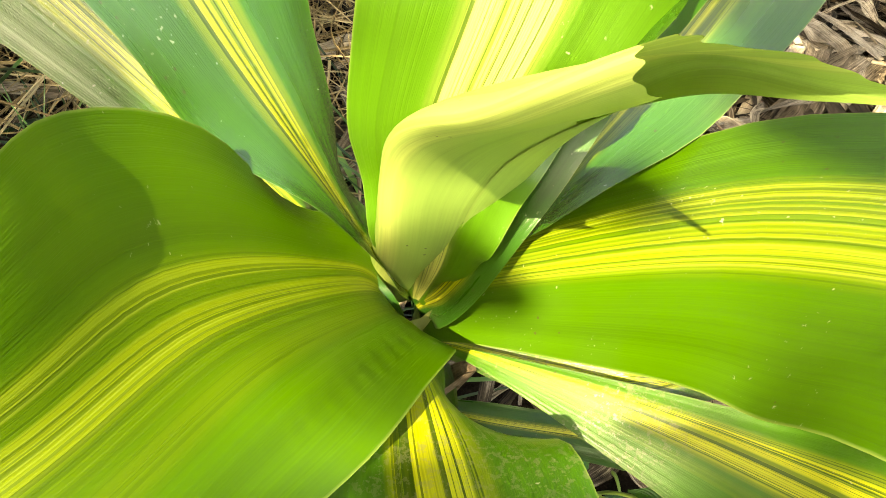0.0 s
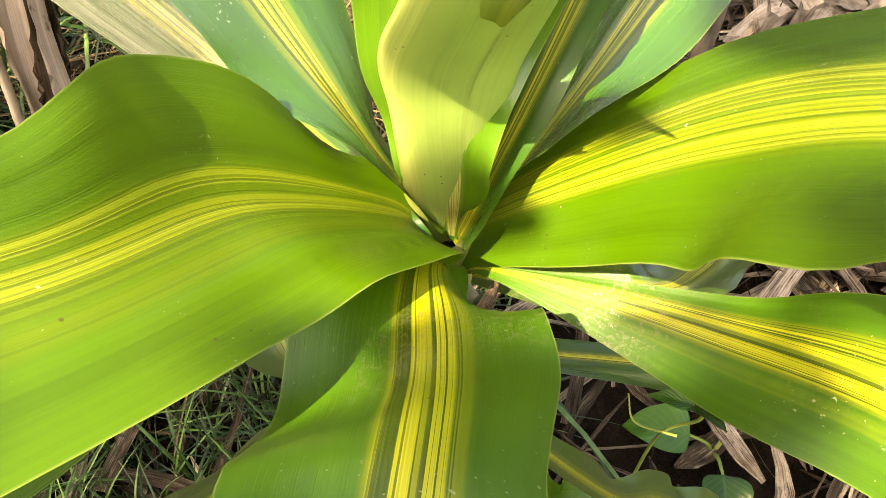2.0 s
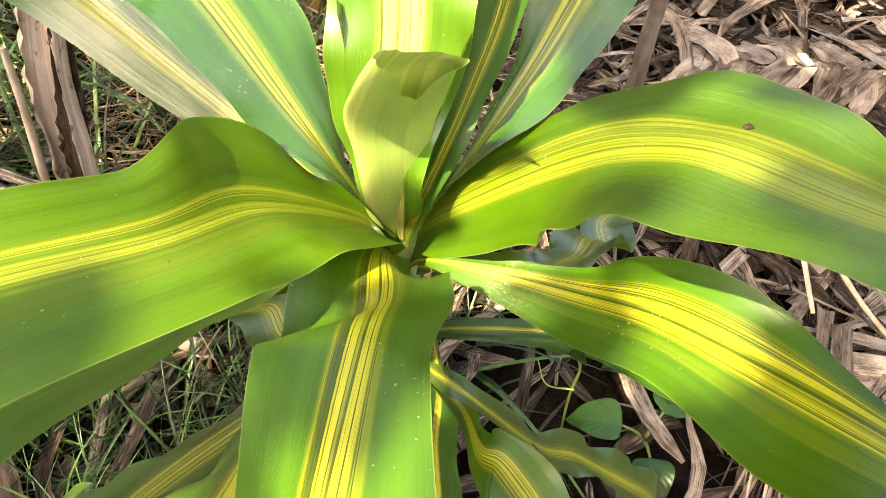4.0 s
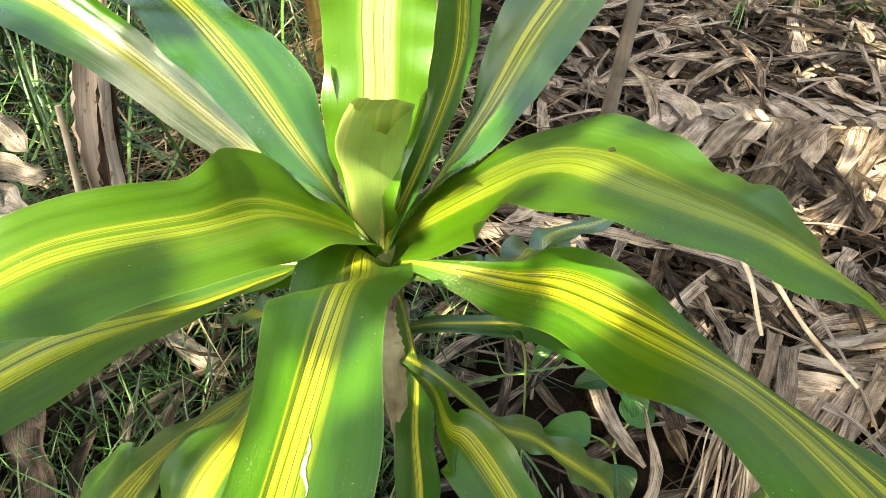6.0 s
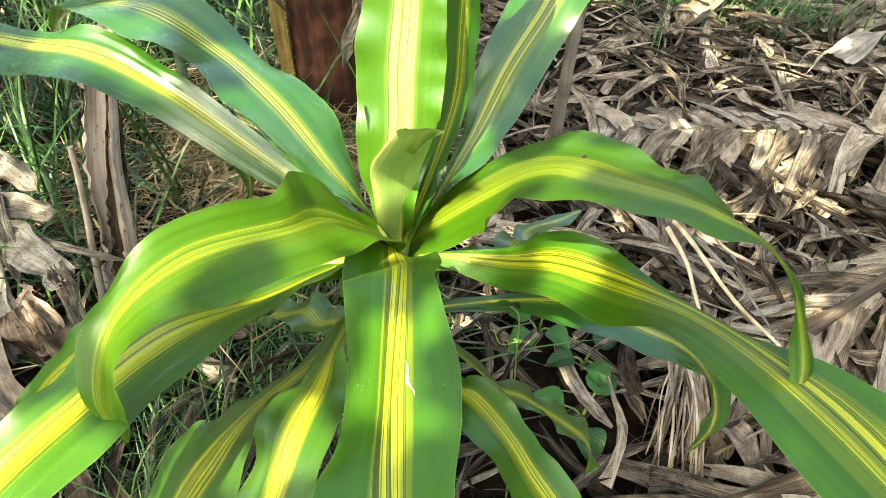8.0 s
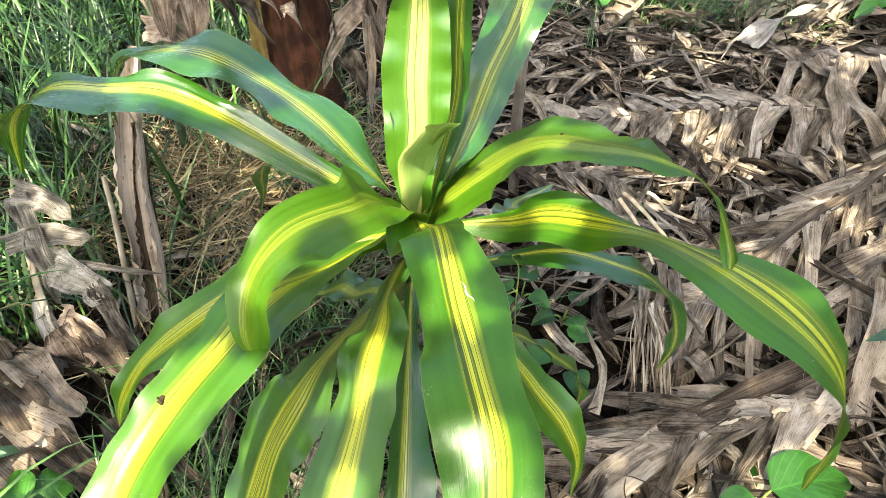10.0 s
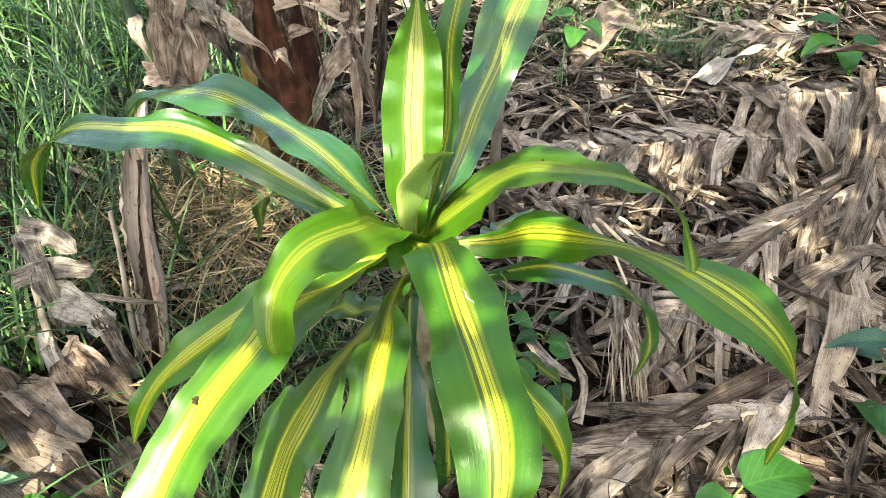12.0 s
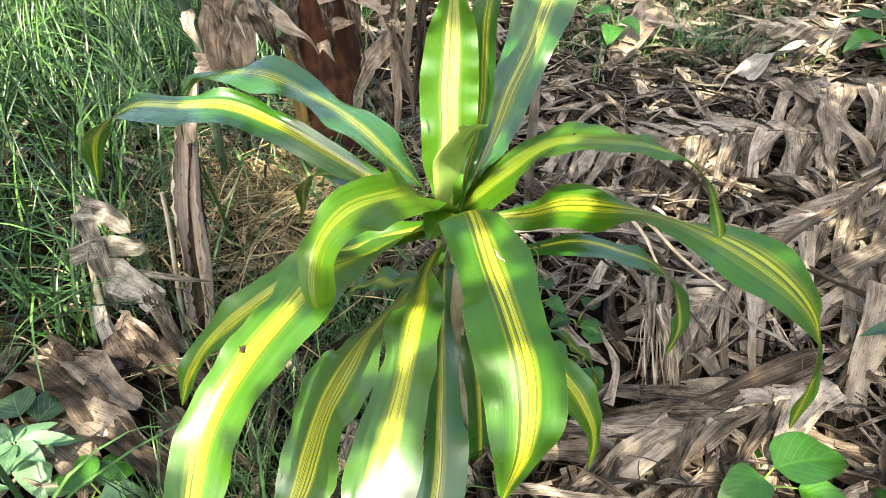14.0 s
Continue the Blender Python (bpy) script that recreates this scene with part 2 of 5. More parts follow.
# fine litter, its colour near black to paint the shade between strips
DRY_FINE_SHADED = dry_leaf("shaded_fine_litter", (0.022, 0.015, 0.01), (0.004, 0.003, 0.002), (0.2, 0.16, 0.12), 30.0, 0.02, True)
DRY_STRAW = dry_leaf("straw", (0.3, 0.22, 0.115), (0.04, 0.026, 0.014), (0.62, 0.52, 0.33), 20.0, 0.1, True)


def green_blade(name, base, tip, gloss=0.4, lucent=0.3, island=True, veins=False):
    m, nodes, links, b = shader(name)
    uv = nodes.new("ShaderNodeTexCoord").outputs["UV"]
    rnd = nodes.new("ShaderNodeNewGeometry").outputs["Random Per Island"] if island else nodes.new("ShaderNodeObjectInfo").outputs["Random"]
    obj = nodes.new("ShaderNodeTexCoord").outputs["Object"]
    n = noise_node(nodes, links, obj, 60.0, 4)
    t = math_node(nodes, links, "ADD", math_node(nodes, links, "MULTIPLY", rnd, 0.6), math_node(nodes, links, "MULTIPLY", n, 0.4))
    col = ramp(nodes, links, t, [(0.15, tuple(c * 0.3 for c in base)), (0.5, base), (0.85, tip)])
    if veins:
        sep = nodes.new("ShaderNodeSeparateXYZ")
        links.new(uv, sep.inputs[0])
        ax = math_node(nodes, links, "ABSOLUTE", math_node(nodes, links, "SUBTRACT", sep.outputs[0], 0.5))
        ph = math_node(nodes, links, "SUBTRACT", math_node(nodes, links, "MULTIPLY", sep.outputs[1], 8.0), math_node(nodes, links, "MULTIPLY", ax, 6.0))
        w = math_node(nodes, links, "ABSOLUTE", math_node(nodes, links, "SUBTRACT", math_node(nodes, links, "FRACT", ph), 0.5))
        v = math_node(nodes, links, "LESS_THAN", w, 0.06)
        v = math_node(nodes, links, "MAXIMUM", v, math_node(nodes, links, "LESS_THAN", ax, 0.018))
        col = mix_col(nodes, links, math_node(nodes, links, "MULTIPLY", v, 0.16), col, tuple(min(1, c * 1.8) for c in tip))
        bump(nodes, links, w, 0.3, 0.002, b)
    links.new(col, b.inputs["Base Color"])
    b.inputs["Roughness"].default_value = gloss
    thin(nodes, links, b, col, lucent)
    return m


GRASS = green_blade("grass_blade", (0.016, 0.054, 0.01), (0.14, 0.28, 0.07), 0.34, 0.16)
WEED = green_blade("broad_weed_leaf", (0.023, 0.088, 0.01), (0.05, 0.17, 0.018), 0.35, 0.3, False, True)
WEED_DARK = green_blade("blue_green_leaf", (0.03, 0.085, 0.045), (0.06, 0.14, 0.07), 0.4, 0.15, False, True)
WEED_BLUE = green_blade("grey_green_leaf", (0.1, 0.21, 0.1), (0.2, 0.35, 0.18), 0.5, 0.25, False, True)
VINE = green_blade("vine_stem", (0.16, 0.24, 0.05), (0.25, 0.33, 0.08), 0.5, 0.1, False)


def soil_material():
    m, nodes, links, b = shader("soil")
    obj = nodes.new("ShaderNodeTexCoord").outputs["Object"]
    big = noise_node(nodes, links, obj, 2.2, 4)
    mid = noise_node(nodes, links, obj, 28.0, 5, 0.65)
    fin = noise_node(nodes, links, obj, 260.0, 3)
    t = math_node(nodes, links, "ADD", math_node(nodes, links, "MULTIPLY", big, 0.4), math_node(nodes, links, "MULTIPLY", mid, 0.4))
    t = math_node(nodes, links, "ADD", t, math_node(nodes, links, "MULTIPLY", fin, 0.2))
    # soil tones taken near black: shade in the litter's gaps is in the colour
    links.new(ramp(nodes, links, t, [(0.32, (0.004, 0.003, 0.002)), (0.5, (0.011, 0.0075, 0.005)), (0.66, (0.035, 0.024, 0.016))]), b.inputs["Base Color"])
    b.inputs["Roughness"].default_value = 0.95
    b.inputs["Specular IOR Level"].default_value = 0.05
    bump(nodes, links, math_node(nodes, links, "ADD", mid, math_node(nodes, links, "MULTIPLY", fin, 0.3)), 0.8, 0.02, b)
    return m


def bark_material(name, base, dark, pale, ring=0.0):
    m, nodes, links, b = shader(name)
    obj = nodes.new("ShaderNodeTexCoord").outputs["Object"]
    lon = noise_node(nodes, links, mapped(nodes, links, obj, (40, 40, 5)), 1.0, 5, 0.6)
    blo = noise_node(nodes, links, obj, 22.0, 4)
    t = math_node(nodes, links, "ADD", math_node(nodes, links, "MULTIPLY", lon, 0.6), math_node(nodes, links, "MULTIPLY", blo, 0.4))
    links.new(ramp(nodes, links, t, [(0.34, dark), (0.5, base), (0.66, pale)]), b.inputs["Base Color"])
    b.inputs["Roughness"].default_value = 0.7
    b.inputs["Specular IOR Level"].default_value = 0.2
    bump(nodes, links, t, 0.6, 0.004, b)
    return m


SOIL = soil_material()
CANE = bark_material("plant_cane", (0.3, 0.27, 0.17), (0.13, 0.1, 0.06), (0.45, 0.42, 0.28))
SHEATH_PALE = bark_material("pale_sheath", (0.36, 0.38, 0.15), (0.22, 0.25, 0.08), (0.5, 0.48, 0.26))
PSEUDO = bark_material("banana_stem", (0.05, 0.019, 0.012), (0.012, 0.006, 0.005), (0.15, 0.06, 0.03))
PSEUDO_PALE = bark_material("banana_sheath_edge", (0.22, 0.15, 0.045), (0.1, 0.06, 0.025), (0.36, 0.29, 0.1))
GREY_GREEN = bark_material("young_stem", (0.06, 0.09, 0.05), (0.03, 0.045, 0.025), (0.13, 0.17, 0.11))
RIB = bark_material("dry_rib", (0.33, 0.27, 0.2), (0.15, 0.11, 0.08), (0.5, 0.44, 0.35))
STALK = bark_material("pale_stalk", (0.48, 0.38, 0.26), (0.25, 0.17, 0.1), (0.66, 0.57, 0.44))
SAPLING = bark_material("sapling_bark", (0.12, 0.1, 0.082), (0.03, 0.022, 0.018), (0.24, 0.21, 0.175))
TWIG = bark_material("twig", (0.16, 0.12, 0.085), (0.06, 0.042, 0.03), (0.3, 0.24, 0.18))


# ---- builders ----
def spline(points, m):
    """m points on a smooth curve through the given ones (numbers or vectors)."""
    p = np.asarray(points, float)
    n = len(p)
    u = np.linspace(0, n - 1, m)
    i = np.minimum(u.astype(int), n - 2)
    f = u - i
    ex = np.concatenate([[2 * p[0] - p[1]], p, [2 * p[-1] - p[-2]]])
    a, b, c, d = ex[i], ex[i + 1], ex[i + 2], ex[i + 3]
    if p.ndim > 1:
        f = f[:, None]
    return 0.5 * (2 * b + (c - a) * f + (2 * a - 5 * b + 4 * c - d) * f ** 2 + (3 * b - a - 3 * c + d) * f ** 3)


def unit(v):
    return v / (np.linalg.norm(v, axis=-1, keepdims=True) + 1e-9)


class Sheet:
    """Collects ribbons into one mesh with uv."""

    def __init__(self):
        self.v, self.f, self.uv, self.n = [], [], [], 0

    def grid(self, g, uv):
        """g: rows x cols x 3, uv: rows x cols x 2."""
        r, c = g.shape[:2]
        k = np.arange(r * c).reshape(r, c) + self.n
        self.v.append(g.reshape(-1, 3))
        self.uv.append(uv.reshape(-1, 2))
        self.f.append(np.stack([k[:-1, :-1], k[:-1, 1:], k[1:, 1:], k[1:, :-1]], -1).reshape(-1, 4))
        self.n += r * c

    def mesh(self, name, material, smooth=True):
        me = bpy.data.meshes.new(name)
        v, f, uv = np.concatenate(self.v), np.concatenate(self.f), np.concatenate(self.uv)
        me.from_pydata(v.tolist(), [], f.tolist())
        lay = me.uv_layers.new(name="UVMap")
        lay.data.foreach_set("uv", uv[f.reshape(-1)].astype(np.float32).ravel())
        me.polygons.foreach_set("use_smooth", [smooth] * len(f))
        me.materials.append(material)
        me.update()
        return me


def ribbon_grid(mid, side, normal, wl, wr, cols, cup, ripple=None):
    """A strip of a leaf: mid rows, side and normal directions, half widths, cup = lift of the margins."""
    x = np.linspace(-1, 1, cols)
    h = np.where(x[None] < 0, wl[:, None], wr[:, None])
    lift = h * np.abs(x)[None] * np.sin(cup)
    if ripple is not None:
        lift = lift + ripple
    g = mid[:, None] + side[:, None] * (h * x * np.cos(cup))[..., None] + normal[:, None] * lift[..., None]
    uv = np.stack(np.broadcast_arrays((x[None] + 1) / 2, np.linspace(0, 1, len(mid))[:, None]), -1)
    return g, uv


def frames(mid, side0):
    t = unit(np.gradient(mid, axis=0))
    s = unit(side0 - t * (t @ side0)[:, None])
    return t, s, np.cross(s, t)


def part(name, me, parent, label="", at=None):
    ob = new(name, me)
    ob.parent = parent
    if at is not None:
        ob.matrix_basis = at
    return tagged(ob, label)


def thing(name, at, label, category, group="", kind=""):
    ob = new(name)
    ob.empty_display_size = 0.05
    ob.location = at
    return tagged(ob, label, category, group, kind)


def tube_grid(path, radius, sides=8, flat=1.0, wobble=0.0, seed=0):
    """Skin of a round rod along a path; radius may vary."""
    path = np.asarray(path, float)
    t = unit(np.gradient(path, axis=0))
    ref = np.array((0.0, 0.0, 1.0)) if abs(t[len(t) // 2, 2]) < 0.8 else np.array((1.0, 0.0, 0.0))
    s = unit(np.cross(t, ref))
    n = np.cross(s, t)
    r = np.broadcast_to(np.asarray(radius, float), (len(path),))
    a = np.linspace(0, 2 * math.pi, sides + 1)
    rr = r[:, None] * np.ones(sides + 1)
    if wobble:
        rng = np.random.default_rng(seed)
        w = 1 + wobble * rng.standard_normal((len(path), sides))
        rr = rr * np.concatenate([w, w[:, :1]], 1)
    g = path[:, None] + s[:, None] * (rr * np.cos(a))[..., None] + n[:, None] * (rr * np.sin(a) * flat)[..., None]
    uv = np.stack(np.broadcast_arrays((a / (2 * math.pi))[None], np.linspace(0, 1, len(path))[:, None]), -1)
    return g, uv


def tube(name, path, radius, material, sides=8, flat=1.0, wobble=0.0, seed=0):
    sh = Sheet()
    g, uv = tube_grid(path, radius, sides, flat, wobble, seed)
    sh.grid(g, uv)
    for k in (0, -1):
        end = np.broadcast_to(g[k].mean(0), g[k].shape)
        pair = np.stack([end, g[k]] if k == 0 else [g[k], end])
        sh.grid(pair, np.stack([uv[k], uv[k]]))
    return sh.mesh(name, material)


# ---- ground ----
def ground_z(x, y):
    return 0.022 * noise.noise(Vector((x * 2.3, y * 2.3, 0.3))) + 0.012 * noise.noise(Vector((x * 7, y * 7, 1.7)))


def build_ground():
    edge = [-400, -120, -40, -14, -6, -3.2]
    line = np.array(edge + list(np.linspace(-2.2, 2.8, 101)) + [-v for v in edge[::-1]])
    gx, gy = np.meshgrid(line, line)
    z = np.array([[ground_z(a, b) if abs(a) < 5 and abs(b) < 5 else 0.0 for a, b in zip(r, s)] for r, s in zip(gx, gy)])
    sh = Sheet()
    sh.grid(np.stack([gx, gy, z], -1), np.stack([gx, gy], -1))
    tagged(new("ground", sh.mesh("ground", SOIL)), "garden soil under leaf litter, colour darkened for shaded gaps", "ground", kind="structure")


build_ground()

# ---- the striped plant ----
plant = thing("corn_plant", (0, 0, 0), "green and yellow striped corn plant with arching strap leaves", "plant")
C = np.array(CROWN)


def leaf(material, rib, left, right, twist, cup, wave=0.0015, seed=1, label="", rows=72, cols=21, clasp=0.3):
    """A strap leaf: rib through points from base to tip (from the crown), half widths, twist about the rib, cupped margins, wavy edges."""
    q = np.array(rib)
    root = np.array((-0.01 + 0.15 * q[0][0], 0.026 + 0.4 * q[0][1], q[0][2] - 0.04))
    rib, left, right, twist = [root, *q], (clasp * left[0], *left), (clasp * right[0], *right), (twist[0], *twist)
    mid = spline(rib, rows)
    az = q[4] - q[0]
    s0 = unit(np.array((az[1], -az[0], 0.0)))
    t, s, n = frames(mid, s0)
    a = spline(twist, rows)[:, None]
    side, nor = s * np.cos(a) + n * np.sin(a), n * np.cos(a) - s * np.sin(a)
    wl, wr = np.maximum(spline(left, rows), 0.0004), np.maximum(spline(right, rows), 0.0004)
    rng = np.random.default_rng(seed)
    y = np.linspace(0, 1, rows)
    x = np.linspace(-1, 1, cols)
    rip = np.zeros((rows, cols))
    for sgn in (-1, 1):
        ph, fr = rng.uniform(0, 6.28), rng.uniform(3.0, 5.0)
        env = np.clip(x * sgn, 0, 1) ** 2
        rip += (wave * 2.0 * np.sin(6.28 * fr * y + ph))[:, None] * env
        ph, fr = rng.uniform(0, 6.28), rng.uniform(9.0, 13.0)
        rip += (wave * 0.7 * np.sin(6.28 * fr * y + ph))[:, None] * env
    # soft lengthwise folds
    for k in range(5):
        c0, wd = rng.uniform(-0.8, 0.8), rng.uniform(0.06, 0.14)
        rip += 0.0006 * rng.choice((-1, 1)) * np.exp(-((x[None] - c0) / wd) ** 2)
    rip *= np.minimum(1, np.minimum(wl, wr) / 0.02)[:, None]
    g, uv = ribbon_grid(mid + C, side, nor, wl, wr, cols, cup, rip)
    sh = Sheet()
    sh.grid(g, uv)
    return part("leaf", sh.mesh("leaf", material), plant, label), g, nor


leaf_r1 = leaf(LEAF_ARCH, [(-0.002, 0.053, -0.052), (0.077, 0.050, 0.033), (0.128, 0.004, 0.096), (0.172, -0.049, 0.129), (0.223, -0.086, 0.141), (0.264, -0.112, 0.127), (0.284, -0.156, 0.084), (0.272, -0.176, 0.060)],
     (0.0115, 0.0431, 0.0645, 0.0577, 0.0437, 0.0228, 0.0108, 0.0112), (0.0287, 0.0583, 0.0621, 0.0503, 0.0243, 0.0154, 0.0105, 0.0027),
     (-0.75, -0.44, 0.16, 0.23, 0.40, 0.55, -0.34, -1.17), -0.14, 0.0024, 1, 'arching striped leaf with hanging twisted tip', clasp=0.8)
leaf_l1 = leaf(LEAF_SUNNY, [(-0.022, 0.030, -0.044), (-0.034, 0.020, -0.020), (-0.057, -0.030, 0.040), (-0.067, -0.083, 0.079), (-0.111, -0.143, 0.106), (-0.136, -0.196, 0.100), (-0.143, -0.230, 0.063), (-0.133, -0.237, 0.024)],
     (0.0270, 0.0400, 0.0492, 0.0392, 0.0498, 0.0449, 0.0297, 0.0009), (0.0170, 0.0270, 0.0456, 0.0281, 0.0227, 0.0194, 0.0086, 0.0008),
     (0.45, 0.28, 0.23, 0.65, 0.46, -0.21, 0.30, 1.02), 0.29, 0.0024, 2, 'broad striped leaf curling down at its tip')
leaf_r2 = leaf(LEAF_GRITTY, [(0.017, 0.016, -0.039), (0.096, -0.003, -0.012), (0.149, -0.040, 0.030), (0.235, -0.103, 0.061), (0.305, -0.189, 0.080), (0.349, -0.255, 0.060), (0.357, -0.286, 0.002), (0.350, -0.299, -0.068)],
     (0.0009, 0.0107, 0.0254, 0.0062, 0.031, 0.0335, 0.0185, 0.0009), (0.0055, 0.0279, 0.0323, 0.052, 0.0506, 0.0385, 0.0214, 0.0009),
     (-0.72, -0.69, -0.73, 0.36, -0.00, 0.13, -0.01, -1.11), 0.02, 0.0024, 3, 'long striped leaf drooping to a twisted tip')
leaf_r3 = leaf(LEAF_DARK, [(0.037, 0.024, -0.123), (0.115, 0.023, -0.096), (0.169, 0.003, -0.068), (0.225, -0.011, -0.075), (0.278, -0.012, -0.104), (0.315, -0.014, -0.159), (0.333, -0.011, -0.233), (0.330, 0.001, -0.310)],
     (0.0079, 0.0077, 0.0116, 0.0165, 0.024, 0.0246, 0.0182, 0.001), (0.0095, 0.0145, 0.0264, 0.0295, 0.0227, 0.0196, 0.0149, 0.0026),
     (-0.19, -0.34, -0.26, 0.05, 0.33, -0.21, -0.86, -1.49), 0.01, 0.0024, 4, 'narrow dark striped leaf with drooping tip')
leaf_l3 = leaf(LEAF_GLOSSY, [(-0.036, 0.035, -0.014), (-0.081, 0.060, 0.025), (-0.130, 0.089, 0.065), (-0.191, 0.125, 0.090), (-0.270, 0.155, 0.115), (-0.353, 0.177, 0.101), (-0.411, 0.187, 0.061), (-0.434, 0.189, -0.018)],
     (0.012, 0.0368, 0.0458, 0.0484, 0.0442, 0.0375, 0.0213, 0.0016), (0.019, 0.0347, 0.0444, 0.0347, 0.0361, 0.0302, 0.0203, 0.0017),
     (-0.83, -0.35, -0.24, -0.29, 0.1, -0.1, 0.7, 0.91), 0.07, 0.0024, 5, 'glossy striped leaf arching outward')
leaf_l2 = leaf(LEAF_GLOSSY, [(-0.066, 0.05, -0.035), (-0.16, 0.074, 0.022), (-0.245, 0.095, 0.068), (-0.310, 0.104, 0.094), (-0.384, 0.120, 0.089), (-0.466, 0.139, 0.076), (-0.541, 0.147, 0.020), (-0.578, 0.153, -0.072)],
     (0.01, 0.0241, 0.0309, 0.0481, 0.0514, 0.044, 0.0279, 0.0005), (0.0133, 0.0146, 0.0184, 0.0252, 0.0157, 0.0176, 0.017, 0.0037),
     (0.77, 0.73, 0.44, 0.17, 0.19, 0.16, -0.36, -0.93), 0.14, 0.0024, 6, 'long glossy striped leaf with hanging tip')
leaf_u1 = leaf(LEAF_YOUNG, [(-0.011, 0.037, -0.020), (-0.014, 0.041, 0.029), (-0.008, 0.056, 0.079), (-0.008, 0.066, 0.126), (-0.004, 0.076, 0.172), (-0.001, 0.079, 0.216), (0.001, 0.073, 0.249), (0.004, 0.064, 0.283)],
     (0.0168, 0.0301, 0.0374, 0.0374, 0.035, 0.0274, 0.0128, 0.0014), (0.016, 0.0258, 0.0342, 0.0385, 0.035, 0.0277, 0.0148, 0.0015),
     (-0.03, -0.18, -0.22, -0.12, -0.14, -0.19, -0.23, -0.23), 0.11, 0.0024, 7, 'upright bright yellow-green young leaf')
leaf_u2 = leaf(LEAF_DARK, [(0.001, 0.036, -0.026), (0.021, 0.076, 0.028), (0.036, 0.102, 0.083), (0.039, 0.110, 0.146), (0.042, 0.117, 0.207), (0.054, 0.128, 0.266), (0.058, 0.140, 0.323), (0.060, 0.152, 0.379)],
     (0.0165, 0.0182, 0.02, 0.0211, 0.0204, 0.0169, 0.0103, 0.0016), (0.0135, 0.011, 0.0146, 0.0144, 0.0167, 0.0167, 0.0107, 0.0016),
     (0.4, 0.17, -0.07, -0.04, -0.01, -0.02, -0.02, -0.01), 0.17, 0.0024, 8, 'upright dark green leaf')
leaf_u3 = leaf(LEAF_GLOSSY, [(0.011, 0.055, -0.030), (0.048, 0.120, 0.021), (0.076, 0.178, 0.069), (0.110, 0.243, 0.106), (0.134, 0.304, 0.143), (0.167, 0.365, 0.179), (0.201, 0.426, 0.216), (0.235, 0.488, 0.253)],
     (0.0161, 0.0184, 0.0283, 0.0394, 0.0468, 0.0388, 0.0222, 0.0016), (0.0204, 0.034, 0.0341, 0.0328, 0.0426, 0.0374, 0.022, 0.0016),
     (1.17, 0.32, -0.35, -0.31, -0.3, -0.21, -0.1, 0), 0.03, 0.0024, 9, 'upright glossy striped leaf')
leaf_l4 = leaf(LEAF, [(-0.044, -0.000, -0.043), (-0.100, -0.073, -0.020), (-0.145, -0.148, 0.020), (-0.177, -0.222, 0.031), (-0.212, -0.287, 0.021), (-0.239, -0.344, -0.009), (-0.253, -0.394, -0.060), (-0.262, -0.437, -0.116)],
     (0.027, 0.0548, 0.0636, 0.063, 0.0574, 0.0442, 0.0302, 0.0018), (0.0261, 0.0421, 0.0452, 0.0246, 0.0268, 0.0272, 0.0215, 0.0019),
     (-0.64, -0.59, -0.17, -0.19, -0.05, 0.07, 0.5, 0.74), 0.23, 0.0024, 10, 'broad sunlit striped leaf with a small dark hole')
leaf_l5 = leaf(LEAF, [(-0.034, 0.005, -0.045), (-0.106, -0.017, -0.053), (-0.175, -0.040, -0.066), (-0.238, -0.065, -0.090), (-0.296, -0.087, -0.123), (-0.347, -0.104, -0.163), (-0.386, -0.123, -0.219), (-0.411, -0.124, -0.276)],
     (0.0179, 0.0257, 0.0316, 0.034, 0.0321, 0.0255, 0.0149, 0.0016), (0.0178, 0.0255, 0.0317, 0.035, 0.0334, 0.0256, 0.0185, 0.0007),
     (-0.05, -0.01, 0.03, 0.1, 0.16, 0.21, 0.52, 0.75), 0.22, 0.0024, 11, 'folded striped leaf')
leaf_d1 = leaf(LEAF_GRITTY, [(-0.005, -0.007, -0.010), (0.010, -0.052, 0.020), (0.023, -0.102, 0.068), (0.039, -0.210, 0.086), (0.055, -0.284, 0.097), (0.069, -0.344, 0.076), (0.066, -0.392, 0.038), (0.048, -0.410, -0.013)],
     (0.03, 0.0338, 0.025, 0.0412, 0.0326, 0.0401, 0.029, 0.003), (0.034, 0.0547, 0.0423, 0.0391, 0.043, 0.0429, 0.032, 0.005),
     (0.56, -0.36, 0.05, -0.54, 0.04, 0.12, 0.06, -0.08), -0.21, 0.0024, 12, 'broad striped leaf hanging forward with pale scar', clasp=0.35)
leaf_d2 = leaf(LEAF_DUSTY, [(-0.025, -0.043, -0.042), (-0.039, -0.095, -0.043), (-0.042, -0.138, -0.040), (-0.050, -0.183, -0.040), (-0.059, -0.234, -0.069), (-0.075, -0.292, -0.104), (-0.092, -0.357, -0.138), (-0.111, -0.417, -0.170)],
     (0.018, 0.019, 0.0304, 0.0392, 0.0456, 0.0485, 0.0411, 0.0024), (0.0205, 0.0274, 0.034, 0.0397, 0.0428, 0.0443, 0.0302, 0.0019),
     (-0.61, -0.91, -0.44, -0.36, -0.67, -0.31, 0.13, 0.43), -0.03, 0.0024, 13, 'striped leaf hanging down with dusty base')
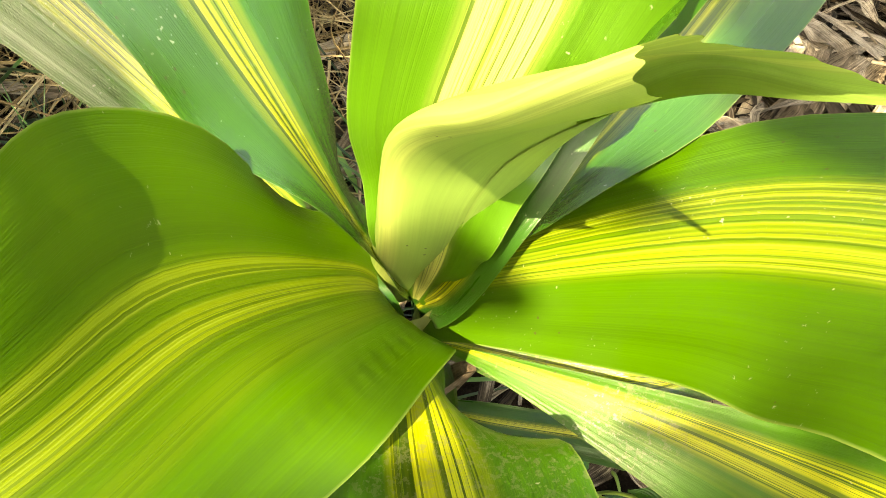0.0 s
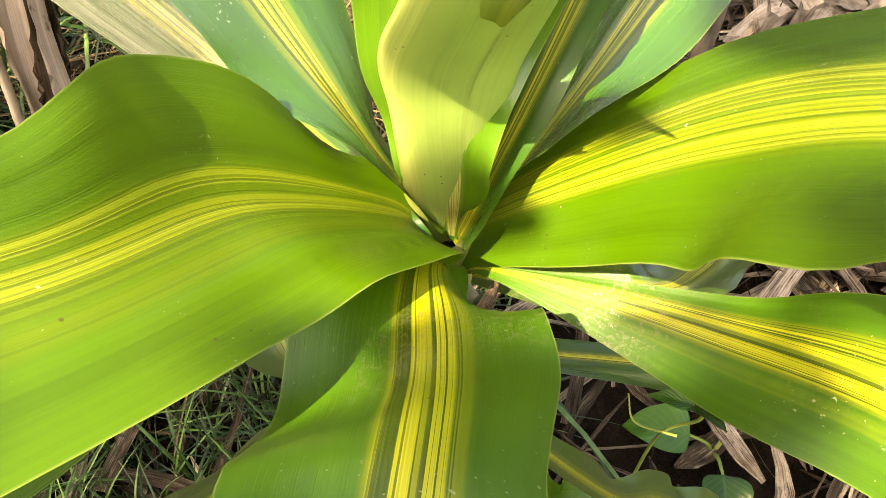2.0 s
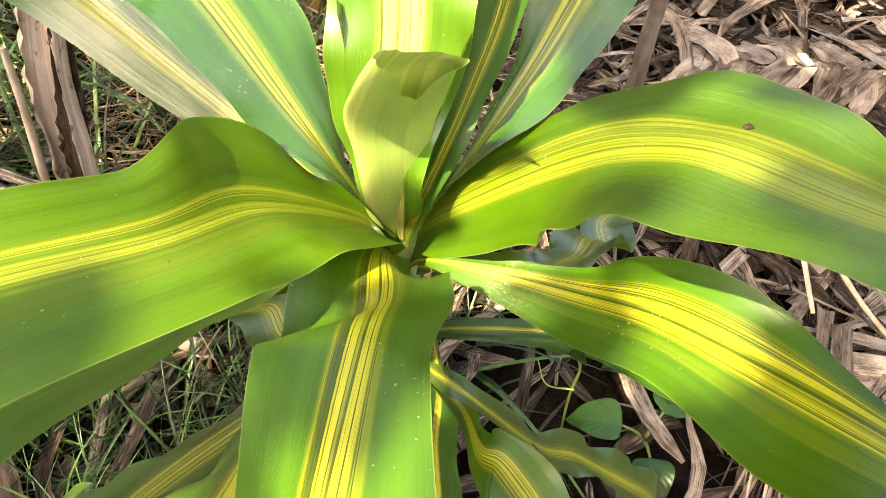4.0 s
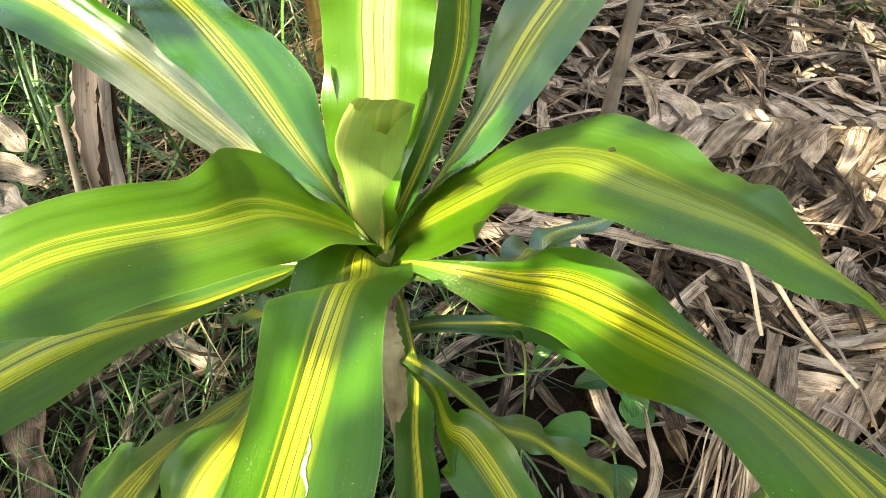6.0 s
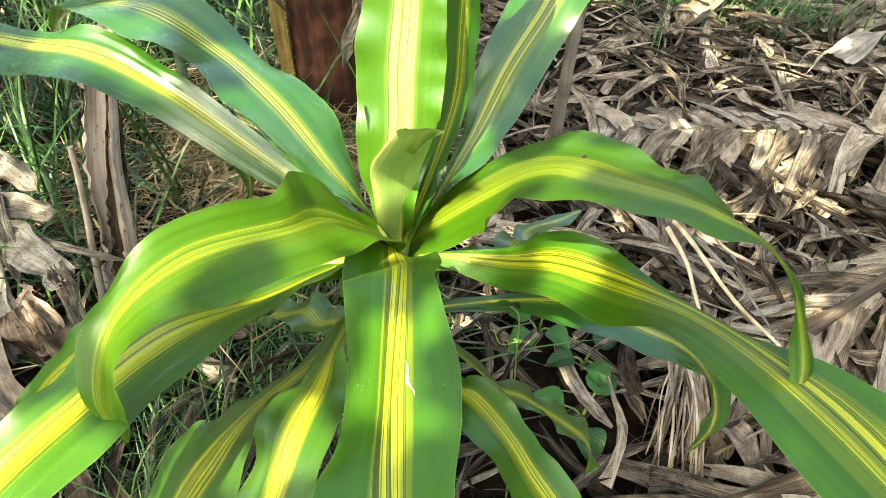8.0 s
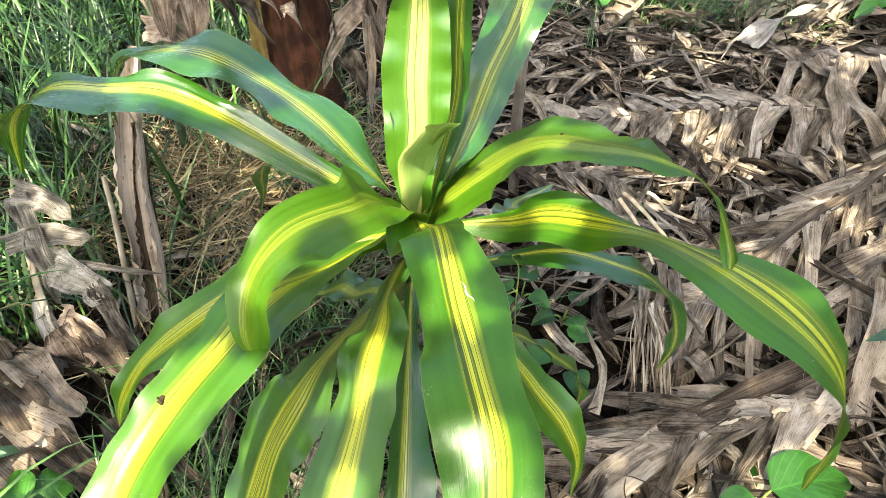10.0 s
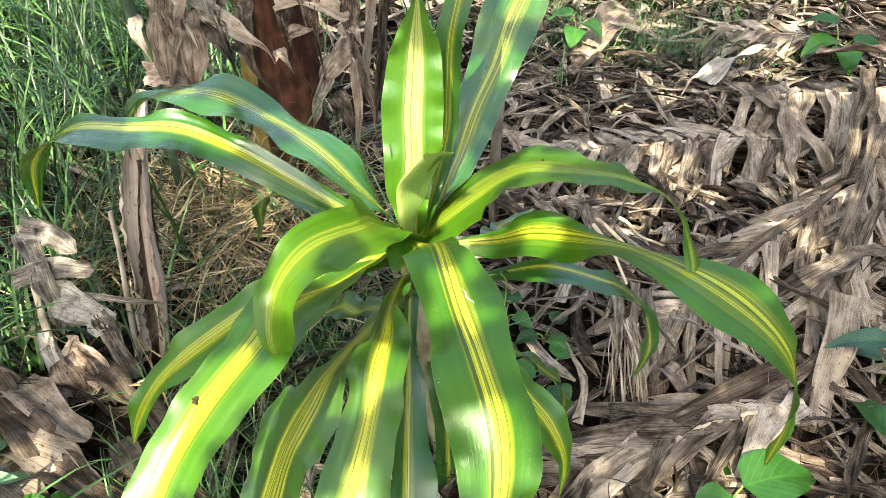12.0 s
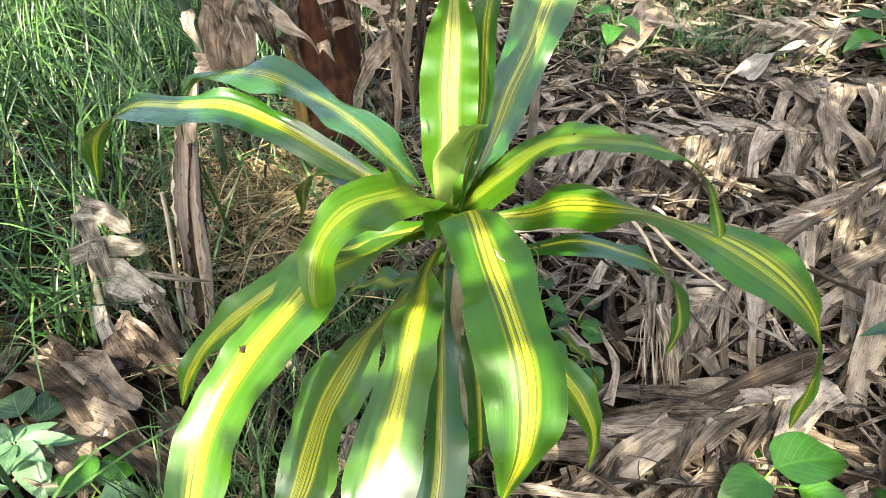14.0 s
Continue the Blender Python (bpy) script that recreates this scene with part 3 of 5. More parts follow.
leaf_d3 = leaf(LEAF_DUSTY, [(-0.029, -0.044, -0.082), (-0.076, -0.094, -0.091), (-0.113, -0.142, -0.099), (-0.136, -0.181, -0.114), (-0.165, -0.208, -0.159), (-0.189, -0.237, -0.214), (-0.211, -0.268, -0.270), (-0.239, -0.296, -0.322)],
     (0.0214, 0.0398, 0.0549, 0.0609, 0.0561, 0.0541, 0.0386, 0.002), (0.0204, 0.0369, 0.0526, 0.0655, 0.0702, 0.0559, 0.0304, 0.0016),
     (-0.61, -0.66, -0.76, -0.45, -0.36, -0.12, 0.28, 0.54), -0.05, 0.0024, 14, 'dusty striped leaf hanging down')
leaf_d4 = leaf(LEAF_DARK, [(-0.017, -0.024, -0.086), (-0.020, -0.084, -0.128), (-0.022, -0.142, -0.169), (-0.024, -0.200, -0.208), (-0.027, -0.259, -0.246), (-0.038, -0.317, -0.282), (-0.049, -0.375, -0.319), (-0.059, -0.433, -0.357)],
     (0.0131, 0.0153, 0.0264, 0.0362, 0.0399, 0.0325, 0.0183, 0.0016), (0.0162, 0.0197, 0.0242, 0.0262, 0.0263, 0.0233, 0.0144, 0.0016),
     (0.87, 0.91, 0.77, 0.64, 0.45, 0.22, 0.04, -0.12), 0.26, 0.0024, 15, 'dark green hanging leaf')
leaf_d5 = leaf(LEAF_DARK, [(0.011, 0.010, -0.079), (0.023, 0.001, -0.170), (0.022, -0.011, -0.257), (0.029, -0.032, -0.340), (0.032, -0.055, -0.422), (0.033, -0.082, -0.504), (0.033, -0.108, -0.585), (0.033, -0.135, -0.666)],
     (0.0141, 0.0157, 0.0184, 0.0211, 0.0222, 0.0193, 0.0119, 0.0016), (0.0129, 0.0156, 0.0212, 0.0259, 0.0254, 0.0222, 0.0134, 0.0016),
     (-1.11, -0.77, -0.28, 0.13, 0.27, 0.2, 0.1, -0), 0.13, 0.0024, 16, 'dark green hanging striped leaf')
leaf_d6 = leaf(LEAF, [(0.042, -0.021, -0.147), (0.061, -0.035, -0.184), (0.079, -0.036, -0.199), (0.116, -0.065, -0.214), (0.146, -0.091, -0.243), (0.177, -0.109, -0.283), (0.199, -0.133, -0.333), (0.195, -0.157, -0.391)],
     (0.0077, 0.0157, 0.0258, 0.0264, 0.0316, 0.0293, 0.0183, 0.0011), (0.0151, 0.028, 0.0388, 0.0407, 0.0387, 0.0314, 0.0173, 0.0015),
     (0.76, 0.39, 0.11, 0.15, 0.03, -0.18, -0.19, -0.14), 0.24, 0.0024, 17, 'striped leaf drooping to the litter')
leaf_r6 = leaf(LEAF_DUSTY, [(0.072, 0.019, -0.037), (0.098, 0.044, -0.048), (0.106, 0.069, -0.060), (0.116, 0.086, -0.083), (0.113, 0.114, -0.093), (0.126, 0.141, -0.105), (0.150, 0.164, -0.114), (0.175, 0.190, -0.120)],
     (0.0155, 0.0208, 0.0248, 0.0169, 0.0134, 0.0075, 0.006, 0.0018), (0.0159, 0.02, 0.0223, 0.0213, 0.0201, 0.0183, 0.0135, 0.0017),
     (0.67, 0.52, 0.32, 0.29, 0.17, 0.04, -0.18, -0.35), 0.21, 0.0024, 18, 'dusty old striped leaf')
leaf_d8 = leaf(LEAF_DUSTY, [(0.045, -0.02, -0.13), (0.100, -0.016, -0.200), (0.130, 0.000, -0.240), (0.159, 0.007, -0.275), (0.186, 0.014, -0.310), (0.212, 0.023, -0.350), (0.231, 0.028, -0.400), (0.231, 0.026, -0.450)],
     (0.01, 0.016, 0.02, 0.0225, 0.024, 0.024, 0.018, 0.0015), (0.01, 0.016, 0.02, 0.0225, 0.024, 0.024, 0.018, 0.0015),
     (0.3, 0.3, 0.3, 0.2, 0.1, 0.0, 0.0, 0.0), 0.2, 0.0024, 19, 'old yellowing lower leaf')
leaf_l6 = leaf(LEAF_DARK, [(-0.031, 0.022, -0.036), (-0.095, 0.078, -0.043), (-0.156, 0.133, -0.056), (-0.210, 0.186, -0.080), (-0.257, 0.234, -0.121), (-0.287, 0.280, -0.179), (-0.306, 0.320, -0.249), (-0.333, 0.352, -0.326)],
     (0.0116, 0.0161, 0.0195, 0.0207, 0.0193, 0.0152, 0.009, 0.0015), (0.0116, 0.0161, 0.0195, 0.0207, 0.0193, 0.0152, 0.009, 0.0015),
     (0, 0, 0, 0, 0, 0, 0, 0), 0.15, 0.0024, 20, 'small dark striped leaf hanging')
leaf_l7 = leaf(LEAF_DUSTY, [(-0.042, -0.036, -0.126), (-0.068, -0.006, -0.135), (-0.097, 0.005, -0.156), (-0.120, 0.029, -0.168), (-0.148, 0.037, -0.190), (-0.172, 0.049, -0.208), (-0.191, 0.055, -0.232), (-0.213, 0.065, -0.253)],
     (0.0147, 0.0205, 0.0248, 0.0263, 0.0245, 0.0193, 0.0112, 0.0015), (0.0147, 0.0205, 0.0248, 0.0263, 0.0245, 0.0193, 0.0112, 0.0015),
     (0, 0, 0, 0, 0, 0, 0, 0), 0.15, 0.0024, 21, 'dusty grey-green old leaf')


def wrapped(material, axis, radius, start, turn, top, label, name="rolled_leaf", flat=(1, 1, 1), twist=None, lap=0.14):
    """A young leaf rolled round an axis: radius along it, from angle start through turn, with a torn top edge."""
    rows, cols = 48, 160
    ax = spline(axis, rows)
    t = unit(np.gradient(ax, axis=0))
    if twist is None:
        s = unit(np.cross(t, np.array((0.0, 1.0, 0.0))))
        n = np.cross(s, t)
    else:
        s0 = np.array((-1.0, 0.0, 0.0))
        s0 = unit(s0 - t * (t @ s0)[:, None])
        n0 = np.cross(s0, t)
        tw = spline(twist, rows)[:, None]
        s, n = s0 * np.cos(tw) + n0 * np.sin(tw), n0 * np.cos(tw) - s0 * np.sin(tw)
    r = spline(radius, rows)
    fl = spline(flat, rows)
    a = np.linspace(start, start + turn, cols)
    cut = np.array([top(v) for v in np.linspace(0, 1, cols)])
    v = np.linspace(0, 1, rows)[:, None] * cut[None]
    f = v * (rows - 1)
    i = np.clip(f.astype(int), 0, rows - 2)
    w = (f - i)[..., None]
    pick = lambda q: q[i] * (1 - w) + q[i + 1] * w
    rad = (r[i] * (1 - w[..., 0]) + r[i + 1] * w[..., 0]) * (1 - lap + lap * (a - start) / turn)[None]
    g = pick(ax) + pick(s) * (rad * np.cos(a))[..., None] + pick(n) * (rad * np.sin(a) * (fl[i] * (1 - w[..., 0]) + fl[i + 1] * w[..., 0]))[..., None] + C
    uv = np.stack(np.broadcast_arrays(np.linspace(0, 1, cols)[None] + 0 * v, v), -1)
    sh = Sheet()
    sh.grid(g, uv)
    return part(name, sh.mesh(name, material), plant, label)


def torn_top(v):
    rag = 0.005 * math.sin(v * 41.0) + 0.004 * math.sin(v * 97.0 + 1.0)
    return rag + float(np.interp(v, (0, 0.12, 0.17, 0.22, 0.3, 0.45, 0.6, 0.75, 0.84, 0.9, 1.0), (0.72, 0.74, 0.8, 0.96, 0.98, 1.0, 0.98, 1.03, 1.08, 0.98, 0.74)))


wrapped(LEAF_SHEATH, [(-0.0232, 0.0523, -0.0693), (-0.0177, 0.0476, -0.0379), (-0.0141, 0.0421, -0.0071), (-0.0119, 0.0382, 0.0232), (-0.0081, 0.0300, 0.0514), (0.0007, 0.0186, 0.0783), (0.0101, 0.0034, 0.1022), (0.0214, -0.0123, 0.1244)],
        [0.0165, 0.0178, 0.0196, 0.0216, 0.0239, 0.0254, 0.0233, 0.0179], 3.6, 7.1, torn_top, "pale green rolled young leaf with torn tip", flat=(0.7, 0.62, 0.5, 0.4, 0.3, 0.24, 0.2, 0.2),
        twist=(-0.46, -0.64, -0.51, -0.29, -0.37, -0.49, -0.48, -0.17), lap=0.08)


def horned_top(v):
    return 0.6 + 0.36 * max(0.0, 1 - abs(v - 0.05) / 0.14) + 0.34 * max(0.0, 1 - abs(v - 0.93) / 0.2)


wrapped(LEAF_GLOSSY, [(-0.022, 0.054, -0.07), (-0.017, 0.053, 0.0), (-0.012, 0.053, 0.045), (-0.008, 0.054, 0.085), (-0.007, 0.056, 0.098)],
        [0.003, 0.0165, 0.025, 0.033, 0.0365], -0.25, 3.7, horned_top, "light green young leaf cupping the rolled one", "cupped_leaf")


# ---- stem ----
def stem():
    path = spline([(0.02, 0.0, -0.56), (0.012, 0.004, -0.36), (0.0, 0.012, -0.18), (-0.008, 0.02, -0.11), (-0.011, 0.028, -0.07)], 70) + C
    y = np.linspace(0, 1, 70)
    r = (0.017 + 0.0016 * np.maximum(0, np.sin(y * 150)) ** 3) * np.clip((1.04 - y) / 0.2, 0.3, 1)
    part("stem", tube("stem", path, r, CANE, 18, wobble=0.03, seed=4), plant, "pale ringed cane")
    # dead and pale leaf bases that clasp the cane under the crown
    rng = np.random.default_rng(8)
    for k in range(9):
        z, ang = -0.075 - 0.016 * k, 2.4 * k + 3.6
        d = np.array((math.cos(ang), math.sin(ang), 0.0))
        mid = spline([d * 0.016 + (-0.006, 0.02, z - 0.02), d * 0.02 + (-0.006, 0.02, z + 0.01), d * rng.uniform(0.018, 0.025) + (-0.006, 0.02, z + rng.uniform(0.025, 0.045))], 10) + C
        t, s, n = frames(mid, np.array((-d[1], d[0], 0.0)))
        w = spline([0.013, 0.012, rng.uniform(0.003, 0.008)], 10)
        g, uv = ribbon_grid(mid, s, n, w, w, 9, -0.7)
        sh = Sheet()
        sh.grid(g, uv)
        part("leaf_base", sh.mesh("leaf_base", SHEATH_PALE if k == 3 else DRY_TAN), plant, "pale clasping leaf base" if k == 3 else "withered leaf base")


stem()


def zigzag_top(v):
    return float(np.interp(v, (0, 0.2, 0.42, 0.47, 0.56, 0.6, 0.7, 0.85, 1.0), (1.0, 0.97, 0.9, 0.72, 0.66, 0.93, 0.96, 0.9, 0.8))) + 0.01 * math.sin(v * 60)


wrapped(SHEATH_PALE, [(-0.018, 0.046, -0.115), (-0.018, 0.046, -0.09), (-0.018, 0.044, -0.068), (-0.018, 0.042, -0.048)], [0.015, 0.0155, 0.016, 0.016], 3.0, 3.5, zigzag_top, "cream and green torn leaf base", "torn_leaf_base", lap=0.0)


# ---- marks on single leaves ----
def mark(made, rows, cols, width, material, name, label, seed):
    """A crust, scar or torn spot that follows a leaf's surface between two places on its grid."""
    ob, g, nor = made
    rng = np.random.default_rng(seed)
    n = 14
    y = np.linspace(0, 1, n)
    r = np.interp(y, [0, 1], rows)
    c = np.interp(y, [0, 1], cols) + 0.25 * np.sin(y * 9 + seed)
    i, j = r.astype(int), np.clip(c, 0, g.shape[1] - 2).astype(int)
    p = g[i, j] * (1 - (c - j))[:, None] + g[i, j + 1] * (c - j)[:, None] + nor[i] * 0.0006
    p = p + (g[np.minimum(i + 1, len(g) - 1), j] - g[i, j]) * (r - i)[:, None]
    w = width * (0.6 + 0.8 * rng.random(n)) * np.sin(np.pi * np.clip(y, 0.06, 0.94))
    part(name, tube(name, p, w, material, 7, 0.5, 0.25, seed), ob, label)


MARK_PALE = bark_material("pale_scar", (0.42, 0.36, 0.26), (0.16, 0.1, 0.05), (0.62, 0.58, 0.48))
MARK_DARK = bark_material("dark_spot", (0.03, 0.018, 0.01), (0.01, 0.008, 0.005), (0.08, 0.05, 0.03))
mark(leaf_d1, (33.7, 36.4), (8.0, 6.6), 0.0011, MARK_PALE, "scar", "pale dried scar", 3)
mark(leaf_l4, (42.2, 43.1), (12.8, 13.2), 0.0045, MARK_DARK, "hole", "small dark hole", 5)
mark(leaf_r1, (27.3, 27.7), (7.0, 7.2), 0.0012, MARK_DARK, "spot", "dark speck", 6)


# ---- dead banana leaves ----
def strip_grid(p0, p1, width, arch, twist, cup, rng, rows=14, cols=5, taper=0.5, bend=0.0, edge=0.14, tear=0.07, pleat=0.0, face=None, curl=0.0):
    """A dry leaf strip from p0 to p1: arched up by arch, bent sideways, twisted, with uneven margins."""
    p0, p1 = np.asarray(p0, float), np.asarray(p1, float)
    d = p1 - p0
    y = np.linspace(0, 1, rows)
    side0 = np.cross(d, (0.0, 0.0, 1.0))
    if np.linalg.norm(side0) < 1e-4 + 0.15 * np.linalg.norm(d):
        side0 = np.array((1.0, 0.15, 0.0))
    side0 = unit(side0) if face is None else unit(np.cross(d, face))
    mid = p0 + d * y[:, None] + np.array((0, 0, 1.0)) * (arch * 4 * y * (1 - y))[:, None] + side0 * (bend * np.sin(y * 3.0))[:, None]
    mid += 0.006 * np.stack([np.sin(y * rng.uniform(4, 9) + rng.uniform(0, 6)) for _ in range(3)], -1) * y[:, None]
    mid[:, 2] -= curl * y ** 3
    t, s, n = frames(mid, side0)
    a = (twist * y + rng.uniform(-0.25, 0.25) + 0.25 * np.sin(y * rng.uniform(3, 8)))[:, None] * (0.5 if pleat else 1)
    s, n = s * np.cos(a) + n * np.sin(a), n * np.cos(a) - s * np.sin(a)
    w = width / 2 * (1 - (1 - taper) * y) * (1 + edge * np.sin(y * rng.uniform(6, 14) + rng.uniform(0, 6)))
    w = w * np.clip((1.02 - y) / tear, 0.06, 1)
    x = np.linspace(-1, 1, cols)
    rip = width * (0.1 * np.sin(y * rng.uniform(8, 16) + rng.uniform(0, 6)))[:, None] * np.abs(x)[None] + width * rng.uniform(-0.06, 0.06, (1, cols))
    if pleat:
        ph = rng.uniform(1.5, 3.2) * x + rng.uniform(-0.25, 0.25) * 3
        fold = np.abs((ph % 1.0) - 0.5) * 2
        rip = rip + pleat * width * fold[None] * (0.5 + 0.5 * np.sin(y * rng.uniform(2, 5) + rng.uniform(0, 6)))[:, None]
        rip = rip + 0.05 * width * np.sin(y[:, None] * rng.uniform(14, 26) + x[None] * 5)
    return ribbon_grid(mid, s, n, w, w, cols, cup, rip)


def strip_mesh(name, material, *args, **kw):
    sh = Sheet()
    g, uv = strip_grid(*args, **kw)
    sh.grid(g, uv)
    return sh.mesh(name, material)


def on_ground(p, lift=0.0):
    return np.array((p[0], p[1], ground_z(p[0], p[1]) + lift))


def loose_strip(p0, p1, width, lift0, lift1, arch=0.02, twist=0.3, cup=0.25, material=DRY, seed=0, bend=0.0, taper=0.55, label="grey dry banana leaf strip lying on litter"):
    rng = np.random.default_rng(seed)
    a, b = on_ground(p0, lift0), on_ground(p1, lift1)
    me = strip_mesh("dry_leaf_strip", material, a, b, width, arch, twist, cup, rng, rows=26, cols=9, bend=bend, taper=taper)
    return tagged(new("dry_leaf_strip", me), label, "dry leaf", "loose dead leaf strips")


def frond(p0, p1, lift0, lift1, n, length, width, angle, seed, material=DRY, sides=(1, -1), droop=0.05, arch=0.02, label="dry banana leaf with torn strips along its rib"):
    """A dead banana leaf on the litter: a rib, and strips torn from it on both sides."""
    rng = np.random.default_rng(seed)
    a, b = on_ground(p0, lift0), on_ground(p1, lift1)
    top = thing("dry_banana_leaf", a, label, "dry leaf", "dead banana leaves")
    y = np.linspace(0, 1, 24)
    rib = (b - a) * y[:, None] + np.array((0, 0, 1.0)) * (arch * 4 * y * (1 - y))[:, None]
    rib[:, :2] += 0.012 * np.sin(y * 4 + seed)[:, None]
    part("rib", tube("rib", rib, 0.0065 - 0.004 * y, RIB, 8, 0.7, 0.05, seed), top, "dry brown leaf rib")
    d = unit(b - a)
    sd = unit(np.cross(d, (0.0, 0.0, 1.0)))
    for sgn in sides:
        for k in range(n):
            u = (k + rng.uniform(0.2, 0.8)) / n
            at = rib[min(23, int(u * 23))]
            an = angle + rng.uniform(-0.22, 0.22)
            way = d * math.cos(an) + sd * sgn * math.sin(an)
            ln = length * rng.uniform(0.65, 1.15) * (1 - 0.45 * abs(u - 0.45))
            end = at + way * ln
            zz = ground_z(end[0] + a[0], end[1] + a[1]) + rng.uniform(0.005, 0.03) - a[2]
            end[2] = min(zz, at[2] + 0.01) if droop > 0 else at[2] + rng.uniform(-0.01, 0.03)
            me = strip_mesh("leaf_strip", material, at + (0, 0, rng.uniform(0.0, 0.006)), end, width * rng.uniform(0.7, 1.35), rng.uniform(0.0, droop), rng.uniform(-0.5, 0.5), rng.uniform(-0.1, 0.4), rng, taper=rng.uniform(0.3, 0.9), bend=rng.uniform(-0.015, 0.015))
            part("leaf_strip", me, top)
    return top


def litter(name, label, material, count, area, size, width, keep, height, seed, lean=0.35):
    """Countless dry strips lying criss-cross over an area, as one object."""
    rng = np.random.default_rng(seed)
    sh = Sheet()
    x0, x1, y0, y1 = area
    made = 0
    while made < count:
        x, y = rng.uniform(x0, x1), rng.uniform(y0, y1)
        if rng.uniform() > keep(x, y):
            continue
        ln, an = rng.uniform(*size), rng.uniform(0, 6.28)
        d = np.array((math.cos(an), math.sin(an), 0.0)) * ln
        base = np.array((x, y, ground_z(x, y) + rng.uniform(0.002, height)))
        d[2] = rng.normal(0, lean) * min(ln, 0.1) * 0.5
        end = base + d
        end[2] = max(end[2], ground_z(end[0], end[1]) + 0.004)
        g, uv = strip_grid(base, end, rng.uniform(*width), rng.uniform(-0.004, 0.02), rng.uniform(-1.4, 1.4), rng.uniform(-0.3, 0.9), rng, rows=7, cols=3, taper=rng.uniform(0.2, 0.9), bend=rng.uniform(-0.03, 0.03))
        sh.grid(g, uv)
        made += 1
    return tagged(new(name, sh.mesh(name, material)), label, "leaf litter", kind="stuff")


def blades(name, label, material, count, area, length, width, keep, seed, stiff=0.5, category="grass"):
    """Grass: single arching blades in tufts, as one object."""
    rng = np.random.default_rng(seed)
    sh = Sheet()
    x0, x1, y0, y1 = area
    made = 0
    y = np.linspace(0, 1, 7)
    while made < count:
        cx, cy = rng.uniform(x0, x1), rng.uniform(y0, y1)
        if rng.uniform() > keep(cx, cy):
            continue
        main = rng.uniform(0, 6.28)
        for _ in range(rng.integers(4, 12)):
            px, py = cx + rng.normal(0, 0.02), cy + rng.normal(0, 0.02)
            an, ln = main + rng.normal(0, 0.9), rng.uniform(*length)
            out = np.array((math.cos(an), math.sin(an), 0.0))
            bend = rng.uniform(0.15, 1.5) * (1.2 - stiff)
            th = rng.uniform(0.05, 0.8) + bend * y * 1.6
            step = np.stack([np.sin(th)[:, None] * out[None] + np.cos(th)[:, None] * np.array((0, 0, 1.0))[None]], 0)[0] * ln / 6
            mid = np.array((px, py, ground_z(px, py))) + np.concatenate([np.zeros((1, 3)), np.cumsum(step[:-1], 0)])
            mid[:, 2] = np.maximum(mid[:, 2], ground_z(px, py) + 0.006)
            t, s, n = frames(mid, np.array((-out[1], out[0], 0.0)))
            w = rng.uniform(*width) / 2 * (1 - y ** 2 * 0.97)
            g, uv = ribbon_grid(mid, s, n, w, w, 3, 0.35)
            sh.grid(g, uv)
            made += 1
    return tagged(new(name, sh.mesh(name, material)), label, category, kind="stuff")


def blade_leaf(base, tip, width, droop, cup, rows=22, cols=11, shape=0.55, side=None):
    """An oval pointed leaf from base to tip."""
    base, tip = np.asarray(base, float), np.asarray(tip, float)
    d = tip - base
    y = np.linspace(0, 1, rows)
    mid = base + d * y[:, None] + np.array((0, 0, 1.0)) * (droop * np.sin(3.1416 * y))[:, None]
    s0 = unit(np.cross(d, (0.0, 0.0, 1.0)) + (0.0, 0.001, 0.0)) if side is None else unit(np.asarray(side, float))
    t, s, n = frames(mid, s0)
    w = width / 2 * np.sin(3.1416 * y ** shape) ** 0.8
    w[0] = w[-1] = 0.0006
    rip = (width * 0.025 * np.sin(y * 13 + width * 90))[:, None] * np.linspace(-1, 1, cols)[None] ** 2
    return ribbon_grid(mid, s, n, w, w, cols, cup, rip)


def weed(at, leaves, label, material=WEED, name="weed", category="weed", stem=0.0022):
    """A small plant: each leaf is (direction in degrees, reach, height of tip, length, width)."""
    at = np.array((at[0], at[1], ground_z(at[0], at[1])))
    top = thing(name, at, label, category)
    for k, (deg, reach, high, ln, wd) in enumerate(leaves):
        out = np.array((math.cos(radians(deg)), math.sin(radians(deg)), 0.0))
        b = out * reach + np.array((0, 0, high))
        tip = b + out * ln * 0.93 + np.array((0, 0, -ln * 0.28))
        path = spline([(0, 0, 0), out * reach * 0.35 + np.array((0, 0, high * 0.7)), b], 10)
        part("stalk", tube("stalk", path, np.linspace(stem * 1.3, stem * 0.7, 10), VINE, 6), top)
        sh = Sheet()
        g, uv = blade_leaf(b, tip, wd, ln * 0.12, 0.28)
        sh.grid(g, uv)
        part("leaf", sh.mesh("leaf", material), top)
    return top

def palmate(centre, fingers, length, width, label):
    """A low plant with one palmate leaf, its fingers spread like a star that faces up."""
    c = np.array(centre)
    foot = np.array((c[0] - 0.02, c[1] + 0.03, ground_z(c[0] - 0.02, c[1] + 0.03)))
    top = thing("lupin", foot, label, "weed")
    part("stalk", tube("stalk", spline([(0, 0, 0), (c - foot) * (0.3, 0.3, 0.6), c - foot], 12), np.linspace(0.0026, 0.0016, 12), VINE, 6), top)
    for k in range(fingers):
        an = 6.283 * k / fingers + 0.3
        out = np.array((math.cos(an), math.sin(an) * 0.9, -0.18 - 0.25 * math.sin(an)))
        sh = Sheet()
        g, uv = blade_leaf(c - foot + out * 0.004, c - foot + out * length * (1 - 0.12 * (k % 3)), width, 0.006, 0.3, shape=0.8)
        sh.grid(g, uv)
        part("leaflet", sh.mesh("leaflet", WEED_BLUE), top)
    return top


